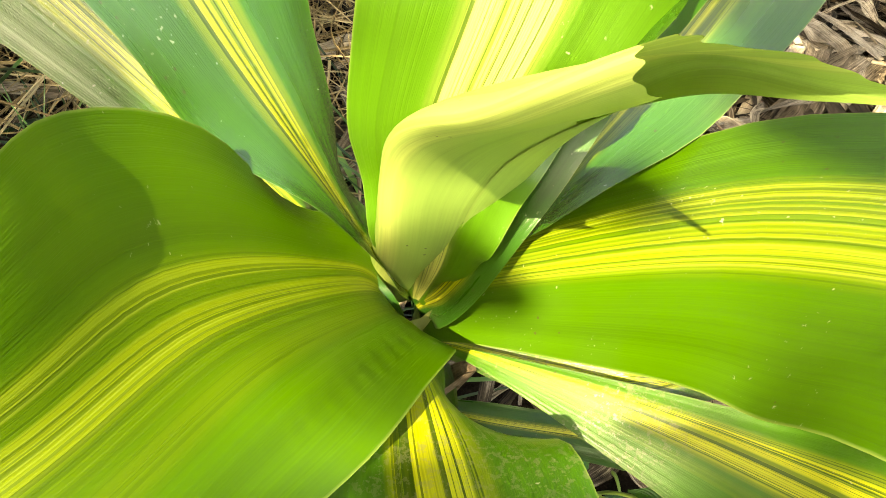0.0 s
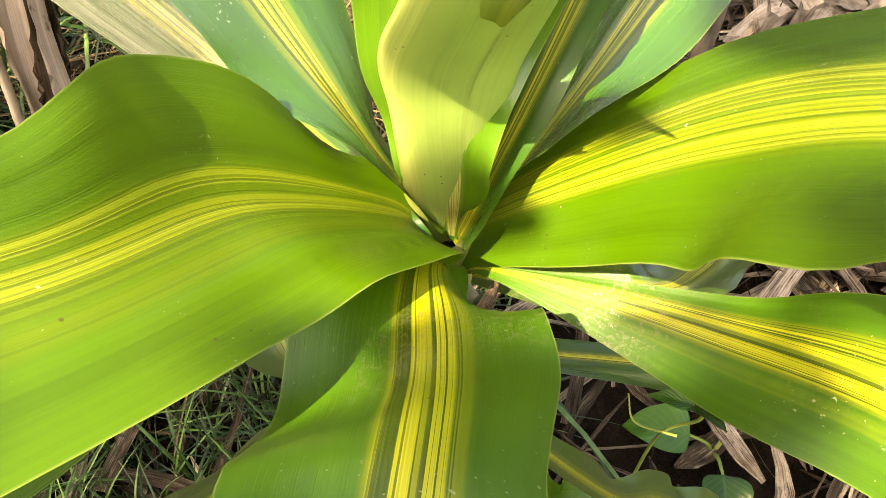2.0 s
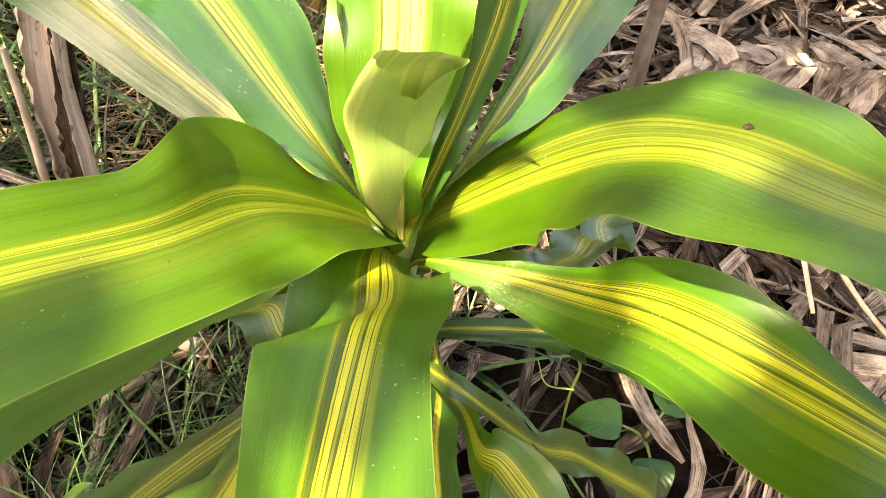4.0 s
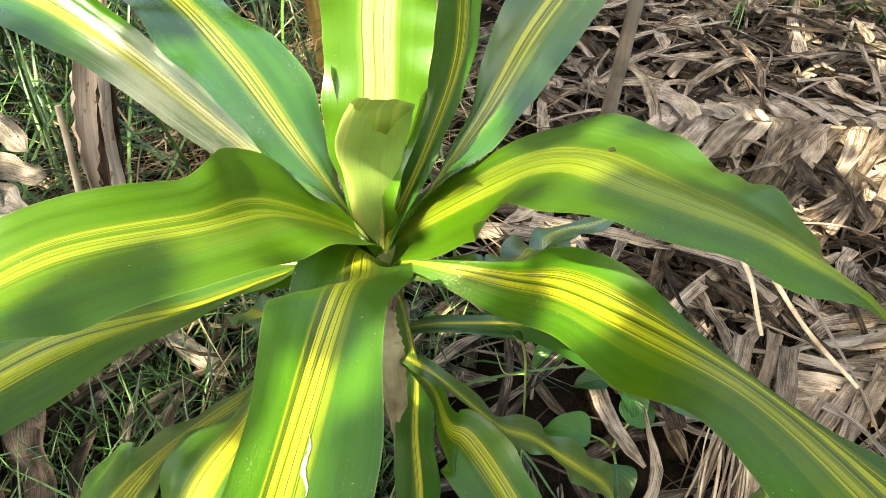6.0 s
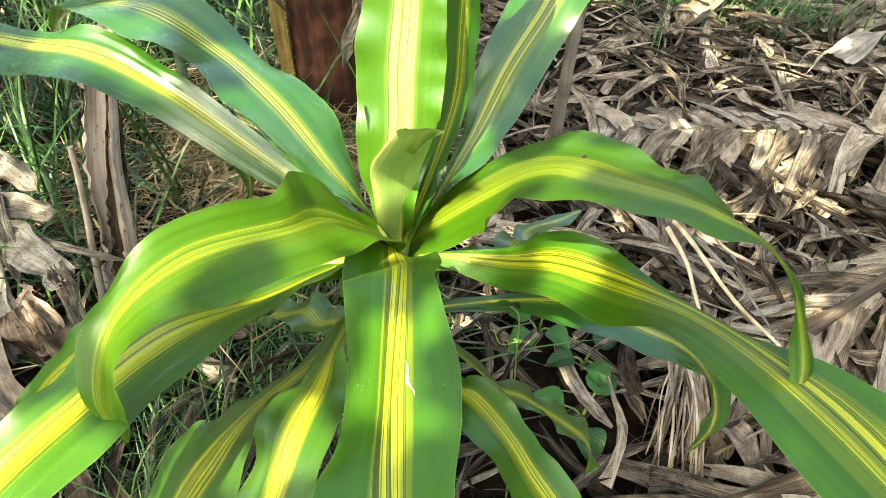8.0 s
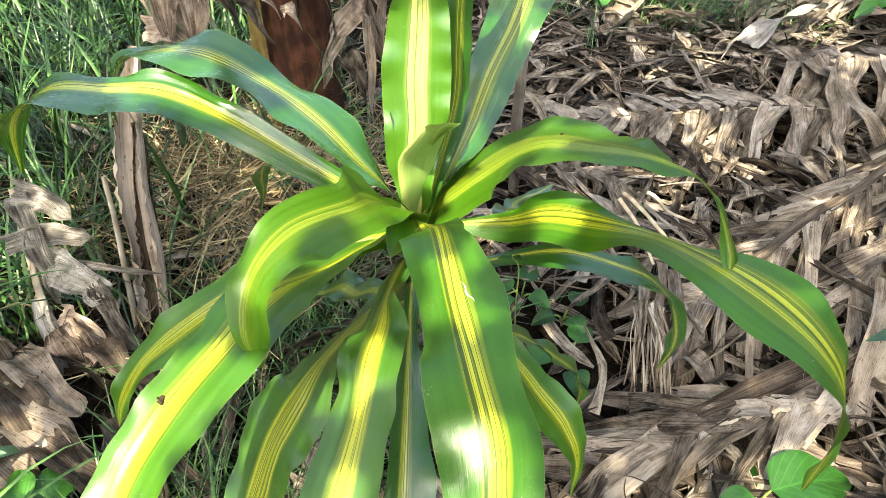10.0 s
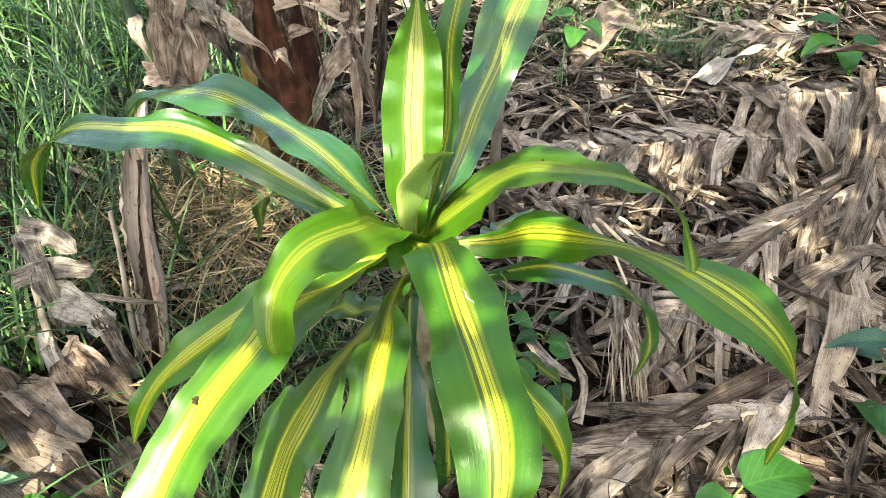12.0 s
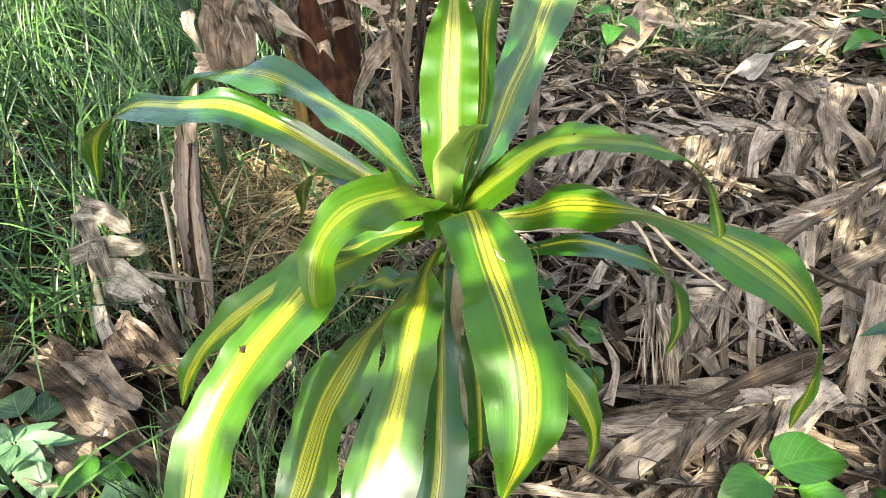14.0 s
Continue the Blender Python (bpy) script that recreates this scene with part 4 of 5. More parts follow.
# gaps left in the added, unseen crown to sun chosen leaves, at the plant's height along the sun's way: x, y, reach in
# x, reach in y
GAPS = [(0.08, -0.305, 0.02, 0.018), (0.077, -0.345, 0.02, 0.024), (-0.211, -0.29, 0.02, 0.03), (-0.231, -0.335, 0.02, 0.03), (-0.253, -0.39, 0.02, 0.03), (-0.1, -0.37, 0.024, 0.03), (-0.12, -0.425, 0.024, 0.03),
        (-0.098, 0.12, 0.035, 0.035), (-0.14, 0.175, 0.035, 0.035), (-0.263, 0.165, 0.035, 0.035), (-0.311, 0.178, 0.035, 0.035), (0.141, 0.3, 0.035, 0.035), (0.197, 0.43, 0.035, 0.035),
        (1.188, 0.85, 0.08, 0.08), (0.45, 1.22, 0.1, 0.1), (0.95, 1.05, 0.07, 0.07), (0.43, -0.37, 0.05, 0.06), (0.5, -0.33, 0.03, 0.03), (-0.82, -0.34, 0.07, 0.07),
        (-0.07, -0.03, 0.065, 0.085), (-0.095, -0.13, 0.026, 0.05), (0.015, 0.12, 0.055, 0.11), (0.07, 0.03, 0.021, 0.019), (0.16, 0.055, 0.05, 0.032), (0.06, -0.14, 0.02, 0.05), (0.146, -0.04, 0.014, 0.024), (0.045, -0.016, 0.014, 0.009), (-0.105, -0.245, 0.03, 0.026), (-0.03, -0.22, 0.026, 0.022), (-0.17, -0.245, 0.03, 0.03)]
# single unseen leaves added in those gaps, each to shade one spot on the plant
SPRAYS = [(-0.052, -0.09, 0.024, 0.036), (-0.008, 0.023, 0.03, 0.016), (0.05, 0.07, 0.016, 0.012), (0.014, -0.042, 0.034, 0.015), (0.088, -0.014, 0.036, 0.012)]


# loose strips and fronds on the litter
frond((0.960, 0.840), (0.265, 0.837), 0.088, 0.064, 36, 0.22, 0.034, 1.05, 1, droop=0.025)
frond((1.361, 1.007), (0.892, 1.044), 0.112, 0.096, 15, 0.27, 0.05, 1.35, 2, droop=0.025)
frond((0.937, 0.571), (0.444, 0.230), 0.112, 0.048, 22, 0.26, 0.03, 0.55, 3, droop=0.025)
frond((1.225, 0.880), (0.753, 0.254), 0.128, 0.064, 20, 0.28, 0.028, 0.4, 4, droop=0.025)
frond((0.673, 0.056), (0.213, -0.088), 0.08, 0.032, 13, 0.25, 0.034, 0.45, 5, droop=0.025)
frond((0.261, 0.656), (0.464, 0.545), 0.04, 0.04, 14, 0.17, 0.022, 0.8, 6, droop=0.025)
frond((0.463, 0.113), (0.639, -0.182), 0.032, 0.032, 9, 0.22, 0.0225, 0.7, 7, droop=0.025, material=DRY_BROWN)
frond((1.302, 1.421), (1.017, 1.554), 0.08, 0.064, 14, 0.25, 0.04, 1, 8, droop=0.025)
loose_strip((0.830, 0.267), (0.687, 0.017), 0.07, 0.1, 0.03, seed=30, material=DRY_BROWN, label="brown dry banana leaf strip lying on litter")
loose_strip((0.752, 0.287), (0.937, 0.365), 0.06, 0.12, 0.12, seed=31)
loose_strip((0.568, 0.302), (0.929, 0.552), 0.035, 0.1, 0.14, seed=32, material=DRY_BROWN, label="brown dry banana leaf strip lying on litter")
loose_strip((0.320, 0.033), (0.502, 0.017), 0.05, 0.06, 0.03, seed=33)
loose_strip((0.652, 0.108), (0.233, -0.075), 0.05, 0.08, 0.03, seed=34, material=DRY_BROWN, label="brown dry banana leaf strip lying on litter")
loose_strip((0.654, 0.076), (0.255, -0.117), 0.04, 0.07, 0.03, seed=35)
loose_strip((0.456, -0.075), (0.393, -0.167), 0.06, 0.03, 0.03, seed=36, material=DRY_BROWN, label="brown dry banana leaf strip lying on litter")
loose_strip((0.396, 0.341), (0.345, 0.102), 0.03, 0.06, 0.02, seed=37)
loose_strip((0.436, 0.359), (0.372, 0.075), 0.025, 0.06, 0.02, seed=38, material=DRY_BROWN, label="brown dry banana leaf strip lying on litter")
loose_strip((0.452, 0.331), (0.418, 0.088), 0.03, 0.07, 0.02, seed=39)
loose_strip((0.443, 0.138), (0.486, 0.062), 0.05, 0.06, 0.02, seed=40, material=DRY_BROWN, label="brown dry banana leaf strip lying on litter")
loose_strip((0.198, 0.299), (0.374, 0.290), 0.012, 0.06, 0.06, seed=41)
loose_strip((0.168, 0.304), (0.285, 0.347), 0.01, 0.08, 0.08, seed=42, material=DRY_BROWN, label="brown dry banana leaf strip lying on litter")
loose_strip((0.613, 1.118), (0.675, 0.945), 0.03, 0.1, 0.05, seed=43)
loose_strip((0.928, 1.012), (1.039, 0.729), 0.06, 0.12, 0.05, seed=44)
loose_strip((0.970, 0.963), (0.917, 0.743), 0.07, 0.13, 0.04, seed=45)
loose_strip((1.242, 1.083), (0.983, 0.630), 0.05, 0.17, 0.12, seed=46)
loose_strip((1.138, 0.806), (0.844, 0.351), 0.04, 0.17, 0.1, seed=47)
loose_strip((1.010, 0.523), (0.833, 0.300), 0.03, 0.15, 0.1, seed=48)
loose_strip((0.527, 0.015), (0.641, 0.121), 0.05, 0.05, 0.03, seed=49)
loose_strip((0.770, 0.715), (0.863, 0.601), 0.03, 0.06, 0.04, seed=50)
loose_strip((0.480, 0.235), (0.651, 0.105), 0.02, 0.1, 0.05, seed=51)
loose_strip((0.408, 0.459), (0.573, 0.211), 0.012, 0.12, 0.06, seed=52)


loose_strip((0.72, 1.75), (0.47, 1.36), 0.15, 0.05, 0.04, arch=0.03, cup=0.2, material=DRY_TAN, seed=53, label="broad tan dry leaf lying in the sun")
loose_strip((0.83, 1.18), (1.08, 1.33), 0.1, 0.07, 0.1, arch=0.03, cup=0.3, material=DRY_PALE, seed=54, label="broad pale dry leaf lying in the sun")
loose_strip((1.2, 1.28), (1.5, 1.1), 0.12, 0.12, 0.12, arch=0.03, cup=0.3, material=DRY_TAN, seed=55, label="broad tan dry leaf lying in the sun")


def strand_bundle():
    """A withered flower stalk: dry strands fanned out over the litter."""
    rng = np.random.default_rng(77)
    a = np.array((0.377, 0.223, ground_z(0.377, 0.223) + 0.1))
    top = thing("dry_strands", a, "bundle of brown dry strands hanging over the litter", "dry stalk")
    for k in range(46):
        u = rng.uniform()
        end = np.array((0.322 + 0.08 * u + rng.normal(0, 0.008), 0.07 + rng.normal(0, 0.025), 0.0))
        end[2] = ground_z(end[0], end[1]) + rng.uniform(0.02, 0.05)
        start = np.array((rng.normal(0, 0.01) + 0.04 * (u - 0.5), rng.normal(0, 0.008), rng.uniform(-0.01, 0.01)))
        mid = (start + end - a) / 2 + (rng.normal(0, 0.008), rng.normal(0, 0.008), 0.02)
        part("strand", tube("strand", spline([start, mid, end - a], 9), np.linspace(0.0022, 0.0012, 9) * rng.uniform(0.6, 1.3), (TWIG, RIB, DRY_BROWN)[k % 3], 5, 0.6), top)


strand_bundle()


# ---- dead banana leaf propped in the grass, its stalk and torn flaps ----
def hanging(top, name, p0, p1, width, seed, material=DRY, arch=0.01, twist=0.6, cup=0.3, taper=0.7, bend=0.0, tear=0.35, pleat=0.16):
    rng = np.random.default_rng(seed)
    part(name, strip_mesh(name, material, p0, p1, width, arch, twist, cup, rng, rows=26, cols=17, taper=taper, bend=bend, edge=0.1, tear=tear, pleat=pleat, face=(0.0, -1.0, 0.5), curl=0.25 * width), top)


dead = thing("dead_banana_leaf", (0, 0, 0), "grey withered banana leaf with torn flaps standing in grass", "dry leaf")
part("rib", tube("rib", spline([(-0.742, 0.308, 0.288), (-0.713, 0.204, 0.141), (-0.675, 0.143, 0.052), (-0.632, 0.080, -0.038), (-0.632, -0.041, -0.209)], 40), np.linspace(0.006, 0.009, 40), RIB, 8, 0.6, 0.05, 3), dead, "grey dry leaf rib")
hanging(dead, "flap", (-0.735, 0.305, 0.285), (-0.642, 0.286, 0.258), 0.052, 60, DRY_PALE, 0.006, 0.5, 0.35, 0.7, 0.0, 0.12, 0.2)
hanging(dead, "flap", (-0.760, 0.250, 0.206), (-0.607, 0.267, 0.230), 0.044, 61, DRY_PALE, 0.006, 0.4, 0.35, 0.8, 0.0, 0.1, 0.2)
hanging(dead, "flap", (-0.733, 0.301, 0.279), (-0.673, 0.193, 0.125), 0.046, 62, DRY_PALE, 0.006, 0.5, 0.35, 0.75, 0.0, 0.2, 0.2)
hanging(dead, "flap", (-0.677, 0.233, 0.181), (-0.492, 0.222, 0.165), 0.017, 63, DRY_PALE, 0.006, 0.9, 0.35, 0.6, 0.0, 0.2, 0.2)
hanging(dead, "flap", (-0.684, 0.230, 0.178), (-0.586, 0.204, 0.140), 0.071, 64, DRY_PALE, 0.006, 0.3, 0.35, 0.8, 0.0, 0.1, 0.2)
hanging(dead, "flap", (-0.608, 0.213, 0.153), (-0.550, 0.145, 0.055), 0.040, 65, DRY_PALE, 0.006, 0.5, 0.35, 0.9, 0.0, 0.08, 0.2)
hanging(dead, "flap", (-0.675, 0.180, 0.106), (-0.573, 0.143, 0.052), 0.055, 66, DRY_TAN, 0.006, 0.6, 0.35, 0.5, 0.0, 0.5, 0.2)
hanging(dead, "flap", (-0.668, 0.169, 0.090), (-0.590, 0.084, -0.031), 0.092, 67, DRY_TAN, 0.006, 0.3, 0.35, 0.35, 0.0, 0.7, 0.2)
hanging(dead, "flap", (-0.653, 0.138, 0.046), (-0.558, 0.102, -0.006), 0.063, 68, DRY_TAN, 0.006, 0.6, 0.35, 0.3, 0.0, 0.7, 0.2)
hanging(dead, "flap", (-0.714, 0.196, 0.128), (-0.668, 0.096, -0.015), 0.035, 69, DRY_PALE, 0.006, 0.3, 0.35, 0.7, 0.0, 0.3, 0.2)
hanging(dead, "flap", (-0.824, 0.152, 0.065), (-0.665, 0.052, -0.077), 0.101, 70, DRY_BROWN, 0.006, 0.4, 0.35, 0.6, 0.0, 0.4, 0.2)
hanging(dead, "flap", (-0.834, 0.129, 0.034), (-0.701, 0.039, -0.096), 0.076, 71, DRY_BROWN, 0.006, 0.7, 0.35, 0.5, 0.0, 0.5, 0.2)
hanging(dead, "flap", (-0.781, 0.134, 0.040), (-0.672, 0.098, -0.012), 0.050, 72, DRY_BROWN, 0.006, 0.5, 0.35, 0.5, 0.0, 0.3, 0.2)
hanging(dead, "flap", (-0.709, 0.102, -0.005), (-0.649, 0.055, -0.073), 0.059, 73, DRY_TAN, 0.006, 0.5, 0.35, 0.4, 0.0, 0.6, 0.2)
hanging(dead, "flap", (-0.652, 0.068, -0.054), (-0.645, -0.031, -0.196), 0.040, 74, DRY_PALE, 0.006, 0.3, 0.35, 0.6, 0.0, 0.3, 0.2)
hanging(dead, "flap", (-0.617, 0.075, -0.044), (-0.601, -0.031, -0.196), 0.052, 75, DRY_PALE, 0.006, 0.3, 0.35, 0.5, 0.0, 0.4, 0.2)
hanging(dead, "flap", (-0.640, 0.071, -0.051), (-0.667, 0.029, -0.109), 0.050, 76, DRY_PALE, 0.006, 0.4, 0.35, 0.3, 0.0, 0.6, 0.2)

sheath = thing("dead_leaf_sheath", (0, 0, 0), "tan and brown dry banana stalk sheath standing upright", "dry leaf")
def channel(path, radius, opening, turn, material, seed):
    """A dry leaf stalk, folded like a gutter round its axis; opening: the angle at which its slit faces, in degrees."""
    rng = np.random.default_rng(seed)
    path = spline(path, 40)
    t, s, n = frames(path, np.array((1.0, 0.3, 0.0)))
    a = np.linspace(radians(opening + turn), radians(opening + 360 - turn), 25)
    y = np.linspace(0, 1, 40)
    r = spline(radius, 40)[:, None] * (1 + 0.07 * np.sin(a * 7 + y[:, None] * 5) + 0.05 * np.sin(y[:, None] * 23 + a))
    r = r * (1 + 0.16 * rng.standard_normal((40, 25)) * (np.abs(np.linspace(-1, 1, 25)) > 0.85) + 0.12 * np.sin(y * 9 + seed)[:, None] * np.linspace(-1, 1, 25))
    g = path[:, None] + s[:, None] * (r * np.cos(a))[..., None] + n[:, None] * (r * np.sin(a) * 0.8)[..., None]
    uv = np.stack(np.broadcast_arrays(np.linspace(0, 0.6, 25)[None], y[:, None]), -1)
    sh = Sheet()
    sh.grid(g, uv)
    return sh.mesh("sheath", material)


part("sheath", channel([(-0.545, 0.2, 0.0), (-0.533, 0.25, 0.13), (-0.518, 0.295, 0.3), (-0.5, 0.34, 0.42), (-0.47, 0.375, 0.52)], [0.026, 0.027, 0.024, 0.018, 0.008], 112, 62, DRY_TAN, 81), sheath, "tan outer sheath")
part("inner_sheath", channel([(-0.537, 0.21, 0.0), (-0.525, 0.262, 0.14), (-0.512, 0.305, 0.28), (-0.497, 0.345, 0.4)], [0.016, 0.017, 0.014, 0.007], 80, 80, DRY_BROWN, 82), sheath, "brown inner sheath")
part("stalk", tube("stalk", spline([(-0.578, 0.205, 0.0), (-0.572, 0.24, 0.12), (-0.56, 0.27, 0.25), (-0.558, 0.29, 0.33)], 24), np.linspace(0.008, 0.005, 24), RIB, 8, 0.7, 0.06, 7), sheath, "thin grey-brown stalk")

# ---- banana stem behind, wrapped in dead leaves ----
trunk = thing("banana_stem", (0, 0, 0), "reddish brown banana stem wrapped in dead leaves", "banana plant")
part("stem_core", tube("stem_core", spline([(-0.335, 0.83, -0.03), (-0.325, 0.83, 0.35), (-0.31, 0.84, 0.9), (-0.3, 0.86, 1.7)], 30), np.linspace(0.085, 0.055, 30), PSEUDO, 20, 1.0, 0.03, 5), trunk, "dark red-brown stem")
part("sheath_edge", strip_mesh("sheath_edge", PSEUDO_PALE, (-0.405, 0.775, 0.0), (-0.385, 0.79, 0.9), 0.04, 0.0, 0.1, 0.5, np.random.default_rng(4), rows=24, cols=9, taper=0.9), trunk, "olive-yellow sheath edge")
hanging(trunk, "dead_leaf_flap", (-0.303, 0.735, 0.519), (-0.147, 0.705, 0.516), 0.049, 100, DRY_TAN, 0.015, 0.3, 0.5, 0.9, 0.0, 0.05, 0.2)
hanging(trunk, "dead_leaf_flap", (-0.289, 0.720, 0.522), (-0.285, 0.690, 0.385), 0.046, 101, DRY_TAN, 0.015, 0.4, -0.5, 0.35, 0.0, 0.7, 0.2)
hanging(trunk, "dead_leaf_flap", (-0.233, 0.715, 0.546), (-0.222, 0.685, 0.379), 0.051, 102, DRY_TAN, 0.015, 0.4, 0.3, 0.25, 0.0, 0.8, 0.2)
hanging(trunk, "dead_leaf_flap", (-0.148, 0.720, 0.549), (-0.150, 0.690, 0.436), 0.049, 103, DRY_TAN, 0.015, 0.4, 0.5, 0.7, 0.0, 0.4, 0.2)
hanging(trunk, "dead_leaf_flap", (-0.177, 0.710, 0.475), (-0.116, 0.680, 0.450), 0.048, 104, DRY_TAN, 0.015, 0.5, -0.5, 0.3, 0.0, 0.6, 0.2)
hanging(trunk, "dead_leaf_flap", (-0.157, 0.720, 0.421), (-0.225, 0.690, 0.358), 0.060, 105, DRY_TAN, 0.015, 0.4, 0.3, 0.5, 0.0, 0.3, 0.2)
hanging(trunk, "dead_leaf_flap", (-0.204, 0.700, 0.374), (-0.255, 0.670, 0.269), 0.033, 106, DRY, 0.015, 0.5, 0.5, 0.7, 0.0, 0.2, 0.2)
hanging(trunk, "dead_leaf_flap", (-0.162, 0.740, 0.426), (-0.113, 0.710, 0.233), 0.038, 107, DRY_TAN, 0.015, 0.5, -0.5, 0.5, 0.0, 0.4, 0.2)
hanging(trunk, "dead_leaf_flap", (-0.153, 0.720, 0.400), (-0.155, 0.690, 0.178), 0.025, 108, DRY_TAN, 0.015, 0.4, 0.3, 0.6, 0.0, 0.3, 0.2)
hanging(trunk, "dead_leaf_flap", (-0.199, 0.700, 0.329), (-0.159, 0.670, 0.218), 0.052, 109, DRY, 0.015, 0.7, 0.5, 0.4, 0.0, 0.5, 0.2)
hanging(trunk, "dead_leaf_flap", (-0.082, 0.800, 0.510), (-0.117, 0.770, 0.222), 0.029, 110, DRY, 0.015, 0.3, -0.5, 0.8, 0.0, 0.2, 0.2)
hanging(trunk, "dead_leaf_flap", (-0.114, 0.820, 0.502), (-0.140, 0.790, 0.278), 0.024, 111, DRY_TAN, 0.015, 0.3, 0.3, 0.8, 0.0, 0.2, 0.2)
hanging(trunk, "dead_leaf_flap", (-0.285, 0.710, 0.449), (-0.224, 0.680, 0.483), 0.036, 112, DRY_TAN, 0.015, 0.5, 0.5, 0.4, 0.0, 0.5, 0.2)
hanging(trunk, "dead_leaf_flap", (-0.320, 0.700, 0.427), (-0.273, 0.670, 0.402), 0.040, 113, DRY_TAN, 0.015, 0.6, -0.5, 0.3, 0.0, 0.6, 0.2)
hanging(trunk, "dead_leaf_flap", (-0.471, 0.610, 0.596), (-0.511, 0.580, 0.422), 0.076, 114, DRY_TAN, 0.015, 0.3, 0.3, 0.7, 0.0, 0.25, 0.2)
hanging(trunk, "dead_leaf_flap", (-0.463, 0.620, 0.551), (-0.457, 0.590, 0.412), 0.096, 115, DRY_TAN, 0.015, 0.4, 0.5, 0.6, 0.0, 0.35, 0.2)
hanging(trunk, "dead_leaf_flap", (-0.440, 0.630, 0.558), (-0.374, 0.600, 0.447), 0.076, 116, DRY, 0.015, 0.5, -0.5, 0.45, 0.0, 0.5, 0.2)
hanging(trunk, "dead_leaf_flap", (-0.412, 0.640, 0.535), (-0.300, 0.610, 0.454), 0.053, 117, DRY_TAN, 0.015, 0.6, 0.3, 0.3, 0.0, 0.6, 0.2)
hanging(trunk, "dead_leaf_flap", (-0.382, 0.650, 0.472), (-0.318, 0.620, 0.379), 0.032, 118, DRY, 0.015, 0.5, 0.5, 0.4, 0.0, 0.5, 0.2)
hanging(trunk, "dead_leaf_flap", (-0.436, 0.640, 0.584), (-0.396, 0.610, 0.523), 0.080, 119, DRY, 0.015, 0.6, -0.5, 0.5, 0.0, 0.4, 0.2)
hanging(trunk, "dead_leaf_flap", (-0.557, 0.600, 0.433), (-0.463, 0.570, 0.406), 0.056, 120, DRY_TAN, 0.015, 0.5, 0.3, 0.5, 0.0, 0.4, 0.2)
hanging(trunk, "dead_leaf_flap", (-0.383, 0.660, 0.576), (-0.423, 0.630, 0.502), 0.048, 121, DRY, 0.015, 0.8, 0.5, 0.6, 0.0, 0.3, 0.2)
hanging(trunk, "dead_leaf_flap", (-0.579, 0.660, 0.523), (-0.556, 0.630, 0.445), 0.040, 122, DRY, 0.015, 0.8, -0.5, 0.4, 0.0, 0.5, 0.2)
hanging(trunk, "dead_leaf_flap", (-0.364, 0.700, 0.535), (-0.353, 0.670, 0.462), 0.040, 123, DRY_BROWN, 0.015, 0.5, 0.3, 0.6, 0.0, 0.3, 0.2)
part("leaf_rib", tube("leaf_rib", spline([(-0.464, 0.600, 0.600), (-0.450, 0.600, 0.535), (-0.423, 0.600, 0.434)], 20), np.linspace(0.007, 0.004, 20), RIB, 8, 0.7, 0.05, 4), trunk, "brown dry leaf rib")
tagged(new("young_stem", tube("young_stem", spline([(-0.62, 0.7, -0.02), (-0.593, 0.720, 0.400), (-0.600, 0.720, 0.497), (-0.607, 0.720, 0.574)], 30), np.linspace(0.009, 0.015, 30), GREY_GREEN, 12, wobble=0.03, seed=6)), "grey-green young banana stem among the grass", "banana stem")


# ---- small green plants ----
weed((0.485, -0.125), [(14, 0.01, 0.09, 0.16, 0.095), (215, 0.012, 0.08, 0.11, 0.07), (-25, 0.05, 0.07, 0.1, 0.06), (60, 0.02, 0.04, 0.08, 0.05), (150, 0.02, 0.035, 0.08, 0.05), (-80, 0.03, 0.05, 0.1, 0.06)], "fresh green broad-leaved weed growing in the litter")
weed((0.859, 0.118), [(170, 0.02, 0.12, 0.12, 0.05), (150, 0.02, 0.07, 0.09, 0.04)], "blue-green slender weed among dry leaves", WEED_DARK)
weed((0.707, 0.351), [(190, 0.02, 0.05, 0.06, 0.05), (60, 0.015, 0.055, 0.06, 0.05), (-40, 0.02, 0.045, 0.05, 0.04)], "small veined green seedling in the litter")
weed((0.399, 0.519), [(110, 0.02, 0.05, 0.055, 0.04), (-10, 0.02, 0.05, 0.05, 0.04), (230, 0.02, 0.04, 0.05, 0.035)], "small green seedling in the litter")
weed((1.320, 1.375), [(200, 0.03, 0.12, 0.13, 0.09), (140, 0.03, 0.16, 0.12, 0.08), (260, 0.03, 0.1, 0.13, 0.09), (330, 0.03, 0.12, 0.12, 0.08)], "bright green broad-leaved weed beyond the litter")
weed((0.501, 1.509), [(250, 0.02, 0.1, 0.1, 0.08), (170, 0.02, 0.14, 0.09, 0.07), (310, 0.02, 0.12, 0.09, 0.07)], "green broad-leaved weed at the foot of the stem")
weed((0.158, 0.289), [(230, 0.02, 0.04, 0.055, 0.045), (320, 0.02, 0.05, 0.05, 0.04), (70, 0.02, 0.05, 0.06, 0.045), (150, 0.02, 0.04, 0.05, 0.04)], "dark green creeping weed under the striped plant")
weed((0.235, 0.15), [(180, 0.03, 0.035, 0.07, 0.055), (280, 0.03, 0.03, 0.06, 0.05), (60, 0.03, 0.04, 0.06, 0.05)], "dark green creeping weed under the striped plant")
weed((0.235, 0.244), [(200, 0.02, 0.04, 0.05, 0.04), (300, 0.02, 0.045, 0.055, 0.04), (40, 0.02, 0.05, 0.05, 0.04)], "dark green creeping weed under the striped plant")
palmate((-0.724, -0.118, 0.13), 8, 0.085, 0.03, "grey-green plant with a palmate leaf of eight fingers")
